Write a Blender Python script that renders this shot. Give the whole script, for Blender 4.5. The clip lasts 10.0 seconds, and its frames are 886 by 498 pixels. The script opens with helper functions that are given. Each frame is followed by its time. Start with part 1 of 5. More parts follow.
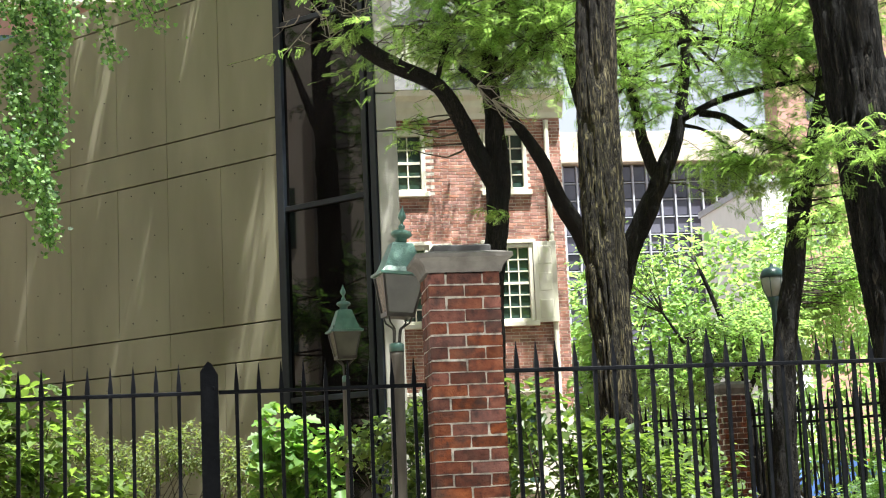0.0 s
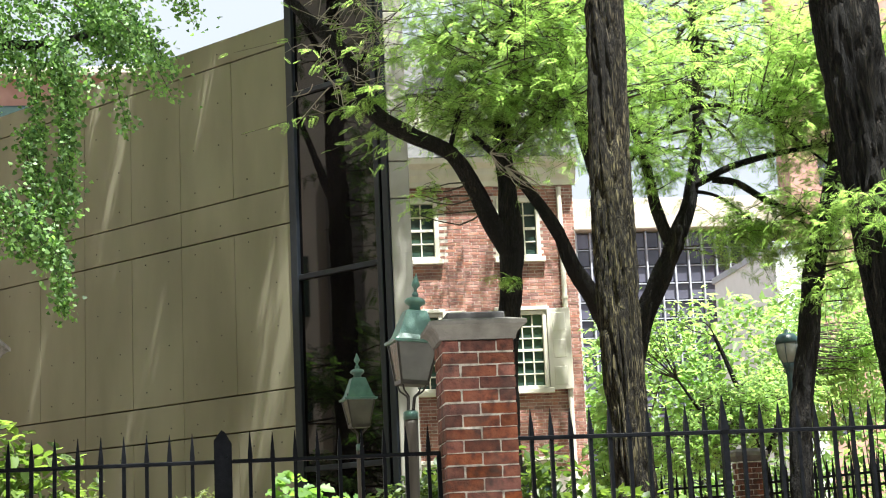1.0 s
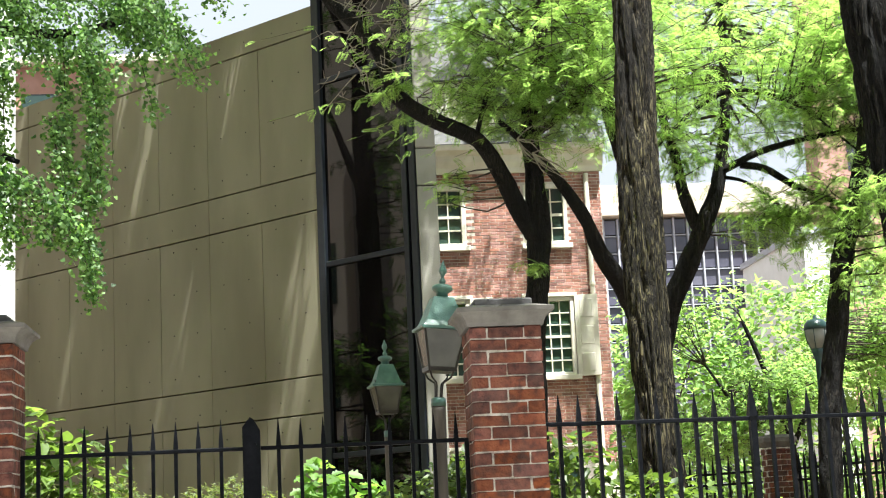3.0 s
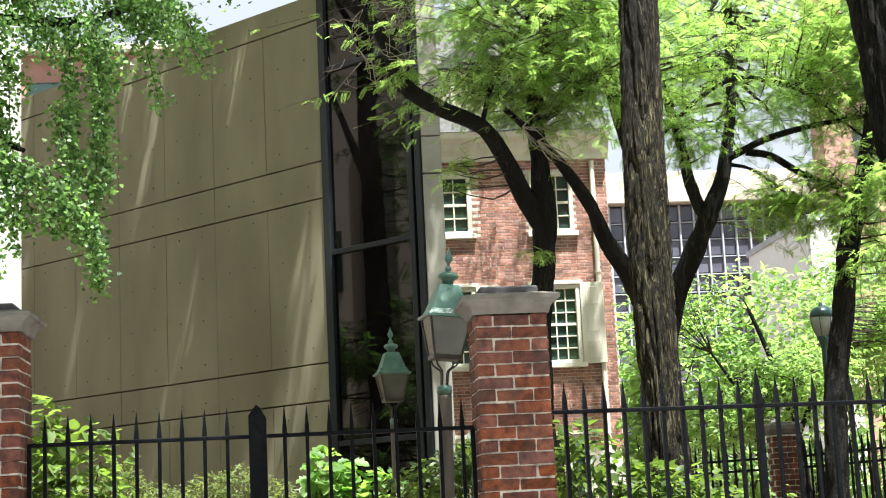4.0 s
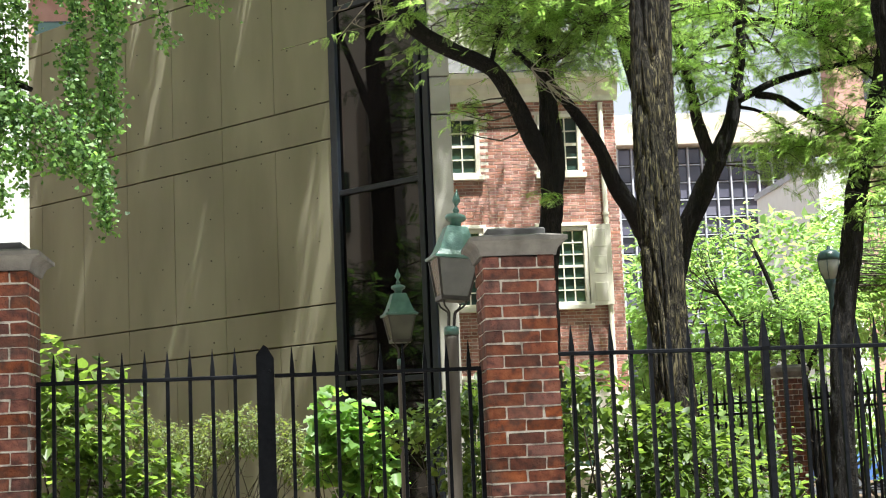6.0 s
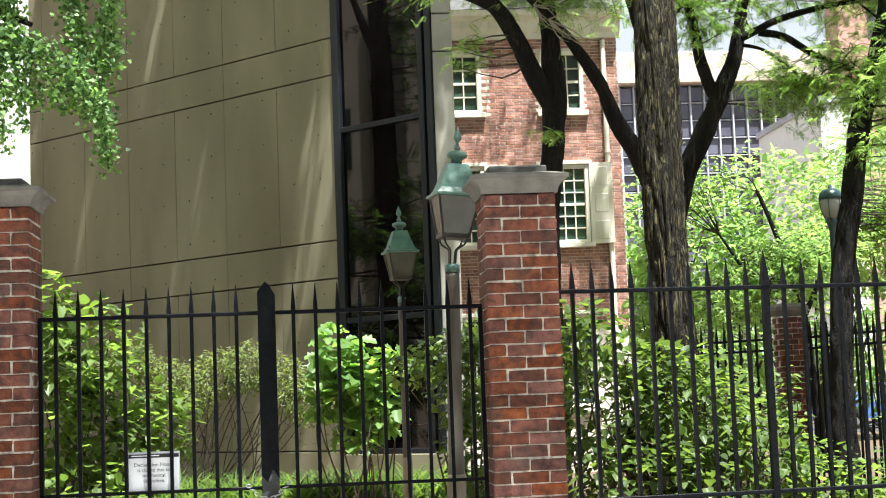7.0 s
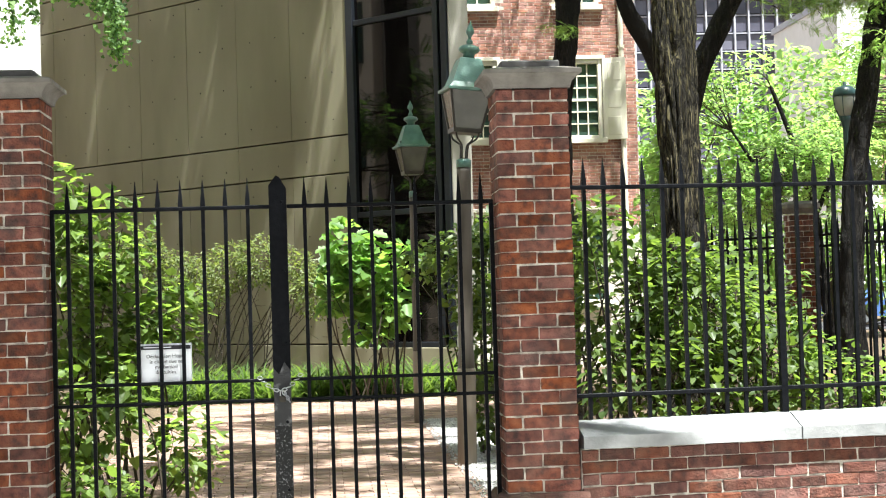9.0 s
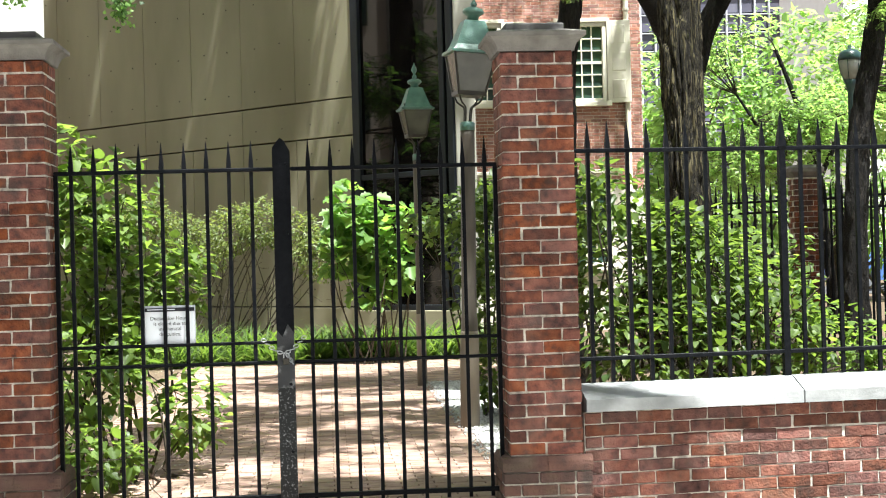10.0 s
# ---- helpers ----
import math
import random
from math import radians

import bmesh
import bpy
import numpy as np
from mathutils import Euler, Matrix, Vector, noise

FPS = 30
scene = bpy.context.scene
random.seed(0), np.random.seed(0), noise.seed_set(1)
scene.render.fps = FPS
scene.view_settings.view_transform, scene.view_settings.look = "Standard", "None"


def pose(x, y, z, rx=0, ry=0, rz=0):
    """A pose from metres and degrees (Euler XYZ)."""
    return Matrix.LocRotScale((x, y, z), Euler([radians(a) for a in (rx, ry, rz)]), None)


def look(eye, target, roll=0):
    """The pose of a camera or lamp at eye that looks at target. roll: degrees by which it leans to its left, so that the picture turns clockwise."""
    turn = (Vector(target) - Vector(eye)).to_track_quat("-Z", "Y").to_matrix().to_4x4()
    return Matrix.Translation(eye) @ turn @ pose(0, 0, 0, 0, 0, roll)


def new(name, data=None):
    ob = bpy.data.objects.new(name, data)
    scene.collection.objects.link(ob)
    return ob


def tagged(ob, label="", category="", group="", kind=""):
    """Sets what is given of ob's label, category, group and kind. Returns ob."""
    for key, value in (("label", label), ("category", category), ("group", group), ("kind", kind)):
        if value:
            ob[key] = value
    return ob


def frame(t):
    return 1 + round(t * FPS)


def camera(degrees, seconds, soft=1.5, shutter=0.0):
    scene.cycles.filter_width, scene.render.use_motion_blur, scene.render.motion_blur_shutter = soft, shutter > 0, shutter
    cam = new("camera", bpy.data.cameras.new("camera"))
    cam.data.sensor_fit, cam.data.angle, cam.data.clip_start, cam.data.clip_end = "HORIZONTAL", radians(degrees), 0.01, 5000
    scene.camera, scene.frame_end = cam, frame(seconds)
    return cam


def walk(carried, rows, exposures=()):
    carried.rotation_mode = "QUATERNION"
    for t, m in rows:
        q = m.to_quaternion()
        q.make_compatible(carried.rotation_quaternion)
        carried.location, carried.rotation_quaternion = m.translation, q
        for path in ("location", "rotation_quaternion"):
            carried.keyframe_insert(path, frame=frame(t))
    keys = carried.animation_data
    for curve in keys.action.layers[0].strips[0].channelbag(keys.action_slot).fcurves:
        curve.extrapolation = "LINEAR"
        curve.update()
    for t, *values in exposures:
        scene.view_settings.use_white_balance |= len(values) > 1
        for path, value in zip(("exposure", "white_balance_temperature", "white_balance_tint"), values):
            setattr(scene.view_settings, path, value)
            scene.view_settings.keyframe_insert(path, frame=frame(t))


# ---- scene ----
EXPO, SKYLIGHT, SUNLIGHT = 1.8, 0.0255, 6.1
KELVIN, TINT = 5780, 7
EYE = 1.38
cam = camera(31.28, 10.0, soft=1.1)
# seconds, then the three angles of a camera that turns where it stands
ROWS = [
    (0.0, 98.294, 2.48, -6.671), (0.5, 99.879, 2.599, -6.323), (1.0, 100.754, 2.663, -6.141),
    (1.5, 100.692, 2.585, -6.002), (2.0, 100.554, 2.6, -5.838), (2.5, 100.463, 2.633, -5.413),
    (4.0, 99.889, 2.7, -4.925), (4.5, 99.68, 2.666, -4.774), (5.0, 99.423, 2.587, -4.711),
    (5.5, 98.751, 2.483, -4.703), (7.0, 95.517, 2.15, -4.687), (7.5, 94.469, 2.042, -4.694),
    (8.0, 93.499, 1.934, -4.642), (8.5, 92.557, 1.794, -4.453), (9.0, 91.727, 1.701, -4.312),
    (9.5, 91.059, 1.63, -4.233), (10.0, 90.39, 1.554, -4.189),
]
walk(cam, [(t, pose(0, 0, EYE, a, b, c)) for t, a, b, c in ROWS], exposures=[(0.0, EXPO - 0.06, KELVIN, TINT), (2.5, EXPO - 0.04, KELVIN, TINT), (5.0, EXPO - 0.12, KELVIN, TINT), (7.5, EXPO - 0.05, KELVIN, TINT), (10.0, EXPO + 0.04, KELVIN, TINT)])

# ---- light ----
SUN = Vector((0.14, -0.295, 0.945)).normalized()
world = bpy.data.worlds.new("sky")
scene.world = world
world.use_nodes = True
wn = world.node_tree
sky = wn.nodes.new("ShaderNodeTexSky")
sky.sky_type, sky.sun_disc = "NISHITA", False
sky.sun_elevation = math.asin(SUN.z)
sky.sun_rotation = math.atan2(SUN.x, SUN.y)
sky.air_density, sky.dust_density, sky.ozone_density = 1.0, 4.5, 1.0
# noise-shaped white added to the sky, standing in for overexposed haze
way = wn.nodes.new("ShaderNodeTexCoord")
puff = wn.nodes.new("ShaderNodeTexNoise")
puff.inputs["Scale"].default_value, puff.inputs["Detail"].default_value = 3.2, 7
wn.links.new(way.outputs["Generated"], puff.inputs["Vector"])
thin = wn.nodes.new("ShaderNodeMapRange")
thin.inputs[1].default_value, thin.inputs[2].default_value = 0.30, 0.43
wn.links.new(puff.outputs["Fac"], thin.inputs[0])
both = wn.nodes.new("ShaderNodeMix")
both.data_type = "RGBA"
wn.links.new(thin.outputs[0], both.inputs[0])
wn.links.new(sky.outputs[0], both.inputs[6])
both.inputs[7].default_value = (11.0, 11.0, 11.1, 1)
wn.links.new(both.outputs[2], wn.nodes["Background"].inputs[0])
wn.nodes["Background"].inputs[1].default_value = SKYLIGHT
sun = new("sun", bpy.data.lights.new("sun", "SUN"))
sun.data.energy, sun.data.angle, sun.data.color = SUNLIGHT, radians(0.55), (1.0, 0.94, 0.83)
sun.matrix_world = look(SUN * 60, (0, 0, 0))


# ---- materials ----
def material(name, colors, scale=6.0, detail=6.0, rough=0.7, bump=0.2, bump_scale=60.0, metal=0.0, stretch=(1, 1, 1),
             stain=None, stain_scale=1.2, stain_amount=0.5, per_object=0.0, per_island=0.0, spec=0.3):
    """A surface whose colour wanders over two scales of noise, with fine relief."""
    m = bpy.data.materials.new(name)
    m.use_nodes = True
    nt = m.node_tree
    n, l = nt.nodes, nt.links
    bsdf = n["Principled BSDF"]
    tc = n.new("ShaderNodeNewGeometry")
    mp = n.new("ShaderNodeMapping")
    mp.inputs["Scale"].default_value = stretch
    l.new(tc.outputs["Position"], mp.inputs["Vector"])
    nz = n.new("ShaderNodeTexNoise")
    nz.inputs["Scale"].default_value, nz.inputs["Detail"].default_value = scale, detail
    l.new(mp.outputs[0], nz.inputs["Vector"])
    ramp = n.new("ShaderNodeValToRGB")
    k = len(colors)
    while len(ramp.color_ramp.elements) < k:
        ramp.color_ramp.elements.new(0.5)
    for i, c in enumerate(colors):
        e = ramp.color_ramp.elements[i]
        e.position, e.color = 0.3 + 0.4 * i / max(1, k - 1), (*c, 1)
    l.new(nz.outputs["Fac"], ramp.inputs[0])
    out = ramp.outputs[0]
    if stain:
        nz2 = n.new("ShaderNodeTexNoise")
        nz2.inputs["Scale"].default_value, nz2.inputs["Detail"].default_value = stain_scale, 8
        l.new(mp.outputs[0], nz2.inputs["Vector"])
        r2 = n.new("ShaderNodeMapRange")
        r2.inputs[1].default_value, r2.inputs[2].default_value, r2.inputs[4].default_value = 0.45, 0.7, stain_amount
        l.new(nz2.outputs["Fac"], r2.inputs[0])
        mx = n.new("ShaderNodeMix")
        mx.data_type = "RGBA"
        l.new(r2.outputs[0], mx.inputs[0])
        l.new(out, mx.inputs[6])
        mx.inputs[7].default_value = (*stain, 1)
        out = mx.outputs[2]
    if per_object or per_island:
        if per_object:
            rnd = n.new("ShaderNodeObjectInfo").outputs["Random"]
        else:
            rnd = tc.outputs["Random Per Island"]
        hs = n.new("ShaderNodeHueSaturation")
        amt = per_object or per_island
        a = n.new("ShaderNodeMapRange")
        a.inputs[3].default_value, a.inputs[4].default_value = 1 - amt, 1 + amt
        l.new(rnd, a.inputs[0])
        l.new(a.outputs[0], hs.inputs["Value"])
        fr = n.new("ShaderNodeMath")
        fr.operation = "MULTIPLY"
        fr.inputs[1].default_value = 7.31
        l.new(rnd, fr.inputs[0])
        fr2 = n.new("ShaderNodeMath")
        fr2.operation = "FRACT"
        l.new(fr.outputs[0], fr2.inputs[0])
        b = n.new("ShaderNodeMapRange")
        b.inputs[3].default_value, b.inputs[4].default_value = 0.5 - amt * 0.012, 0.5 + amt * 0.018
        l.new(fr2.outputs[0], b.inputs[0])
        l.new(b.outputs[0], hs.inputs["Hue"])
        c = n.new("ShaderNodeMapRange")
        c.inputs[3].default_value, c.inputs[4].default_value = 1 - amt * 0.45, 1 + amt * 0.3
        l.new(fr2.outputs[0], c.inputs[0])
        l.new(c.outputs[0], hs.inputs["Saturation"])
        l.new(out, hs.inputs["Color"])
        out = hs.outputs[0]
    l.new(out, bsdf.inputs["Base Color"])
    bsdf.inputs["Roughness"].default_value, bsdf.inputs["Metallic"].default_value = rough, metal
    bsdf.inputs["Specular IOR Level"].default_value = spec
    if bump:
        nb = n.new("ShaderNodeTexNoise")
        nb.inputs["Scale"].default_value, nb.inputs["Detail"].default_value = bump_scale, 8
        l.new(mp.outputs[0], nb.inputs["Vector"])
        bp = n.new("ShaderNodeBump")
        bp.inputs["Strength"].default_value, bp.inputs["Distance"].default_value = bump, 0.02
        l.new(nb.outputs["Fac"], bp.inputs["Height"])
        l.new(bp.outputs[0], bsdf.inputs["Normal"])
    return m


def leaf_material(name, dark, light, glow, through_amount=0.45, gloss=0.45, spec=0.3):
    """A leaf: each one its own green, light shining through it."""
    m = bpy.data.materials.new(name)
    m.use_nodes = True
    nt = m.node_tree
    n, l = nt.nodes, nt.links
    bsdf = n["Principled BSDF"]
    geo = n.new("ShaderNodeNewGeometry")
    ramp = n.new("ShaderNodeValToRGB")
    ramp.color_ramp.elements[0].color, ramp.color_ramp.elements[1].color = (*dark, 1), (*light, 1)
    l.new(geo.outputs["Random Per Island"], ramp.inputs[0])
    l.new(ramp.outputs[0], bsdf.inputs["Base Color"])
    bsdf.inputs["Roughness"].default_value = gloss
    bsdf.inputs["Specular IOR Level"].default_value = spec
    tr = n.new("ShaderNodeBsdfTranslucent")
    mx = n.new("ShaderNodeMix")
    mx.data_type, mx.blend_type = "RGBA", "MULTIPLY"
    mx.inputs[0].default_value = 1.0
    sc = n.new("ShaderNodeVectorMath")
    sc.operation = "SCALE"
    sc.inputs[3].default_value = 3.7
    l.new(ramp.outputs[0], sc.inputs[0])
    l.new(sc.outputs[0], mx.inputs[6])
    mx.inputs[7].default_value = (*glow, 1)
    l.new(mx.outputs[2], tr.inputs[0])
    ms = n.new("ShaderNodeMixShader")
    ms.inputs[0].default_value = through_amount
    l.new(bsdf.outputs[0], ms.inputs[1])
    l.new(tr.outputs[0], ms.inputs[2])
    l.new(ms.outputs[0], n["Material Output"].inputs[0])
    return m


def glass_material(name, tint, gloss=0.02, mix=0.85):
    """A dark pane: a mirror-like coat over a deep tint."""
    m = bpy.data.materials.new(name)
    m.use_nodes = True
    b = m.node_tree.nodes["Principled BSDF"]
    b.inputs["Base Color"].default_value = (*tint, 1)
    b.inputs["Roughness"].default_value = gloss
    b.inputs["IOR"].default_value = mix
    b.inputs["Specular IOR Level"].default_value = 0.5
    return m


M_BRICK = material("red_brick", [(0.045, 0.018, 0.014), (0.138, 0.041, 0.023), (0.195, 0.068, 0.038)], 22, 9, 0.9, 0.55, 70,
                   stain=(0.06, 0.042, 0.034), stain_scale=5.0, stain_amount=0.7, per_object=0.4)
M_WALLBRICK = material("weathered_wall_brick", [(0.05, 0.022, 0.017), (0.12, 0.042, 0.029), (0.17, 0.068, 0.047)], 20, 9, 0.9, 0.6, 70,
                       stain=(0.12, 0.085, 0.067), stain_scale=7.0, stain_amount=0.45, per_object=0.42)
M_MORTAR = material("lime_mortar", [(0.22, 0.2, 0.17), (0.47, 0.44, 0.38), (0.64, 0.6, 0.53)], 22, 7, 0.95, 0.6, 120)
M_HOUSEBRICK = material("old_house_brick", [(0.21, 0.09, 0.066), (0.33, 0.16, 0.12), (0.41, 0.235, 0.185)], 6, 6, 0.9, 0.4, 60, per_island=0.3)
M_HOUSEMORTAR = material("pale_house_mortar", [(0.52, 0.47, 0.40), (0.64, 0.58, 0.50)], 20, 5, 0.95, 0.3, 120)
M_CAP = material("weathered_brownstone_cap", [(0.105, 0.095, 0.082), (0.185, 0.17, 0.15)], 9, 8, 0.85, 0.35, 70,
                 stain=(0.09, 0.08, 0.07), stain_scale=3, stain_amount=0.7)
M_COPING = material("grey_marble_coping", [(0.25, 0.255, 0.255), (0.40, 0.405, 0.40)], 7, 9, 0.75, 0.2, 60,
                    stain=(0.13, 0.135, 0.13), stain_scale=3.0, stain_amount=0.75)
M_IRON = material("black_painted_iron", [(0.0035, 0.004, 0.005), (0.007, 0.0075, 0.009)], 40, 6, 0.33, 0.15, 120,
                  stain=(0.05, 0.05, 0.055), stain_scale=26, stain_amount=0.05, spec=0.05)
M_IRONWORN = material("worn_iron_paint", [(0.010, 0.011, 0.013), (0.010, 0.011, 0.013), (0.016, 0.016, 0.018), (0.16, 0.16, 0.165)], 16, 12, 0.45, 0.3, 120, spec=0.5)
M_IRONSPECK = material("flaked_iron_paint", [(0.004, 0.0045, 0.005), (0.005, 0.0055, 0.006), (0.006, 0.0065, 0.007), (0.22, 0.22, 0.23)], 75, 5, 0.35, 0.3, 120, spec=0.3)
M_CONCRETE = material("board_formed_concrete", [(0.215, 0.198, 0.13), (0.28, 0.258, 0.174)], 0.9, 8, 0.9, 0.12, 30,
                      stretch=(1, 1, 0.35), stain=(0.155, 0.138, 0.086), stain_scale=0.7, stain_amount=0.55)
# dark colour that stands in for the shade inside holes and joints
M_HOLE = material("tie_hole", [(0.05, 0.045, 0.035), (0.09, 0.08, 0.06)], 30, 3, 0.95, 0)
M_COLUMN = material("pale_concrete_column", [(0.23, 0.22, 0.185), (0.31, 0.295, 0.25)], 2, 8, 0.9, 0.15, 40,
                    stain=(0.3, 0.28, 0.23), stain_scale=1.5, stain_amount=0.4)
M_STEEL = material("black_steel_frame", [(0.006, 0.008, 0.012), (0.012, 0.015, 0.02)], 10, 4, 0.4, 0.05, 60, spec=0.4)
M_GLASS = glass_material("dark_plate_glass", (0.005, 0.0042, 0.0038), 0.02, 1.5)
M_WHITE = material("cream_painted_wood", [(0.62, 0.58, 0.46), (0.74, 0.70, 0.58)], 5, 6, 0.6, 0.12, 70, stretch=(1, 1, 0.3))
# the green tint stands in for a greenish reflection in the panes
M_PANE = glass_material("window_pane", (0.03, 0.055, 0.045), 0.06, 1.6)
M_BLIND = material("green_blind", [(0.02, 0.06, 0.045), (0.05, 0.10, 0.08)], 8, 4, 0.7, 0)
M_COPPER = material("verdigris_copper", [(0.028, 0.085, 0.066), (0.075, 0.17, 0.13)], 9, 8, 0.36, 0.15, 70,
                    stain=(0.12, 0.2, 0.16), stain_scale=6, stain_amount=0.6, spec=0.7)
M_GREENPAINT = material("dark_green_paint", [(0.008, 0.028, 0.026), (0.014, 0.045, 0.04)], 9, 5, 0.35, 0.05, 60, spec=0.5)
M_BRONZE = material("dark_bronze", [(0.025, 0.022, 0.018), (0.05, 0.045, 0.035)], 12, 6, 0.45, 0.1, 90, metal=0.3)
M_POST = material("painted_lamp_post", [(0.045, 0.038, 0.03), (0.09, 0.075, 0.058)], 7, 8, 0.6, 0.2, 60, stretch=(1, 1, 0.2))
M_GLOBE = material("milky_globe_glass", [(0.2, 0.21, 0.18), (0.3, 0.31, 0.27)], 5, 4, 0.2, 0, spec=0.5)
# plinth brick, darker than the shaft and mottled with a dull green-grey
M_PLINTH = material("dark_plinth_brick", [(0.05, 0.032, 0.026), (0.11, 0.055, 0.042), (0.15, 0.075, 0.055)], 10, 8, 0.9, 0.5, 80, stain=(0.06, 0.062, 0.04), stain_scale=5, stain_amount=0.7, per_object=0.3)
# lower post, a paler tan than the shaft above
M_POSTBASE = material("tan_post_base", [(0.16, 0.135, 0.10), (0.25, 0.215, 0.17)], 6, 8, 0.8, 0.3, 60, stretch=(1, 1, 0.2))
M_LAMPGLASS = material("frosted_lamp_glass", [(0.06, 0.057, 0.045), (0.10, 0.094, 0.075)], 5, 5, 0.15, 0.02, 30, spec=0.5)
M_TWIG = material("twig_bark", [(0.03, 0.025, 0.018), (0.08, 0.065, 0.045)], 20, 5, 0.9, 0.3, 60)
M_DRYTWIG = material("bare_grey_twigs", [(0.20, 0.17, 0.13), (0.34, 0.30, 0.24)], 20, 5, 0.9, 0.2, 60)
M_SOIL = material("leaf_mould_soil", [(0.05, 0.035, 0.022), (0.12, 0.085, 0.055)], 9, 10, 0.95, 0.8, 40,
                  stain=(0.20, 0.15, 0.09), stain_scale=22, stain_amount=0.6)
M_PAVER = material("brick_paver", [(0.22, 0.135, 0.10), (0.34, 0.23, 0.175)], 5, 8, 0.9, 0.35, 60,
                   stain=(0.14, 0.105, 0.08), stain_scale=1.2, stain_amount=0.5, per_island=0.22)
M_SAND = material("sandy_joint", [(0.16, 0.12, 0.09), (0.25, 0.2, 0.15)], 30, 4, 0.95, 0.3, 120)
M_GRAVEL = material("pale_gravel", [(0.26, 0.25, 0.235), (0.5, 0.49, 0.47)], 60, 6, 0.9, 0.6, 120, per_island=0.35)
M_SIDEWALK = material("sidewalk_concrete", [(0.32, 0.31, 0.29), (0.42, 0.41, 0.38)], 4, 8, 0.9, 0.25, 60, stain=(0.24, 0.23, 0.21), stain_amount=0.5)
M_ASPHALT = material("asphalt", [(0.04, 0.04, 0.042), (0.065, 0.065, 0.066)], 20, 8, 0.9, 0.4, 150)
M_ROOF = material("grey_slate_roof", [(0.055, 0.054, 0.054), (0.11, 0.106, 0.1)], 6, 6, 0.85, 0.3, 40)
M_FASCIA = material("beige_precast_fascia", [(0.58, 0.50, 0.40), (0.66, 0.58, 0.48)], 1, 6, 0.9, 0.1, 20)
M_FRAME = material("grey_aluminium_mullion", [(0.40, 0.41, 0.45), (0.52, 0.53, 0.57)], 3, 4, 0.5, 0)
M_OFFICEPANE = material("smoked_office_glass", [(0.07, 0.07, 0.10), (0.13, 0.125, 0.16)], 0.5, 3, 0.12, 0, per_object=0.35, spec=0.6)
M_PINK = material("pink_brick_tower", [(0.42, 0.24, 0.19), (0.52, 0.31, 0.25)], 3, 6, 0.9, 0.1, 20)
M_STUCCO = material("white_stucco", [(0.78, 0.77, 0.74), (0.84, 0.83, 0.80)], 2, 6, 0.9, 0.15, 40)
M_PAPER = material("white_paper", [(0.74, 0.76, 0.80), (0.80, 0.82, 0.85)], 3, 3, 0.5, 0)
M_INK = material("dark_ink", [(0.015, 0.015, 0.02), (0.03, 0.03, 0.035)], 9, 3, 0.6, 0)
M_SLEEVE = glass_material("clear_plastic_sleeve", (0.55, 0.57, 0.60), 0.15, 1.45)
M_CHAIN = material("galvanised_chain", [(0.30, 0.31, 0.33), (0.48, 0.49, 0.51)], 30, 4, 0.35, 0.05, 90, metal=0.9)
M_LOCUST = leaf_material("locust_leaf", (0.07, 0.112, 0.034), (0.19, 0.26, 0.1), (0.98, 1.0, 0.58), 0.6)
# wide dark-to-light range paints sun and shade contrast onto single leaves
M_GINKGO = leaf_material("ginkgo_leaf", (0.022, 0.056, 0.013), (0.16, 0.25, 0.08), (0.95, 1.05, 0.5), 0.33, 0.5, 0.35)
# one shrub leaf in sunlit, shaded and middle tones: light put into the colour
M_SHRUB = leaf_material("sunlit_shrub_leaf", (0.046, 0.075, 0.018), (0.13, 0.185, 0.05), (1.0, 1.0, 0.5), 0.4)
M_SHADESHRUB = leaf_material("shaded_shrub_leaf", (0.025, 0.05, 0.014), (0.085, 0.125, 0.038), (1.0, 1.0, 0.5), 0.33)
M_MIDSHRUB = leaf_material("fence_shrub_leaf", (0.026, 0.047, 0.012), (0.095, 0.135, 0.036), (1.0, 1.0, 0.45), 0.36)
M_OAKLEAF = leaf_material("oakleaf_hydrangea_leaf", (0.06, 0.12, 0.03), (0.14, 0.22, 0.06), (1.0, 1.0, 0.5), 0.4)
M_HEDGE = leaf_material("hedge_leaf", (0.06, 0.085, 0.025), (0.13, 0.15, 0.055), (1.0, 1.0, 0.5), 0.35)
M_GRASS = leaf_material("liriope_blade", (0.03, 0.055, 0.014), (0.088, 0.125, 0.034), (1.0, 1.05, 0.45), 0.35)
M_FARLEAF = leaf_material("far_leaf", (0.095, 0.155, 0.05), (0.2, 0.28, 0.11), (1.0, 1.0, 0.6), 0.48)


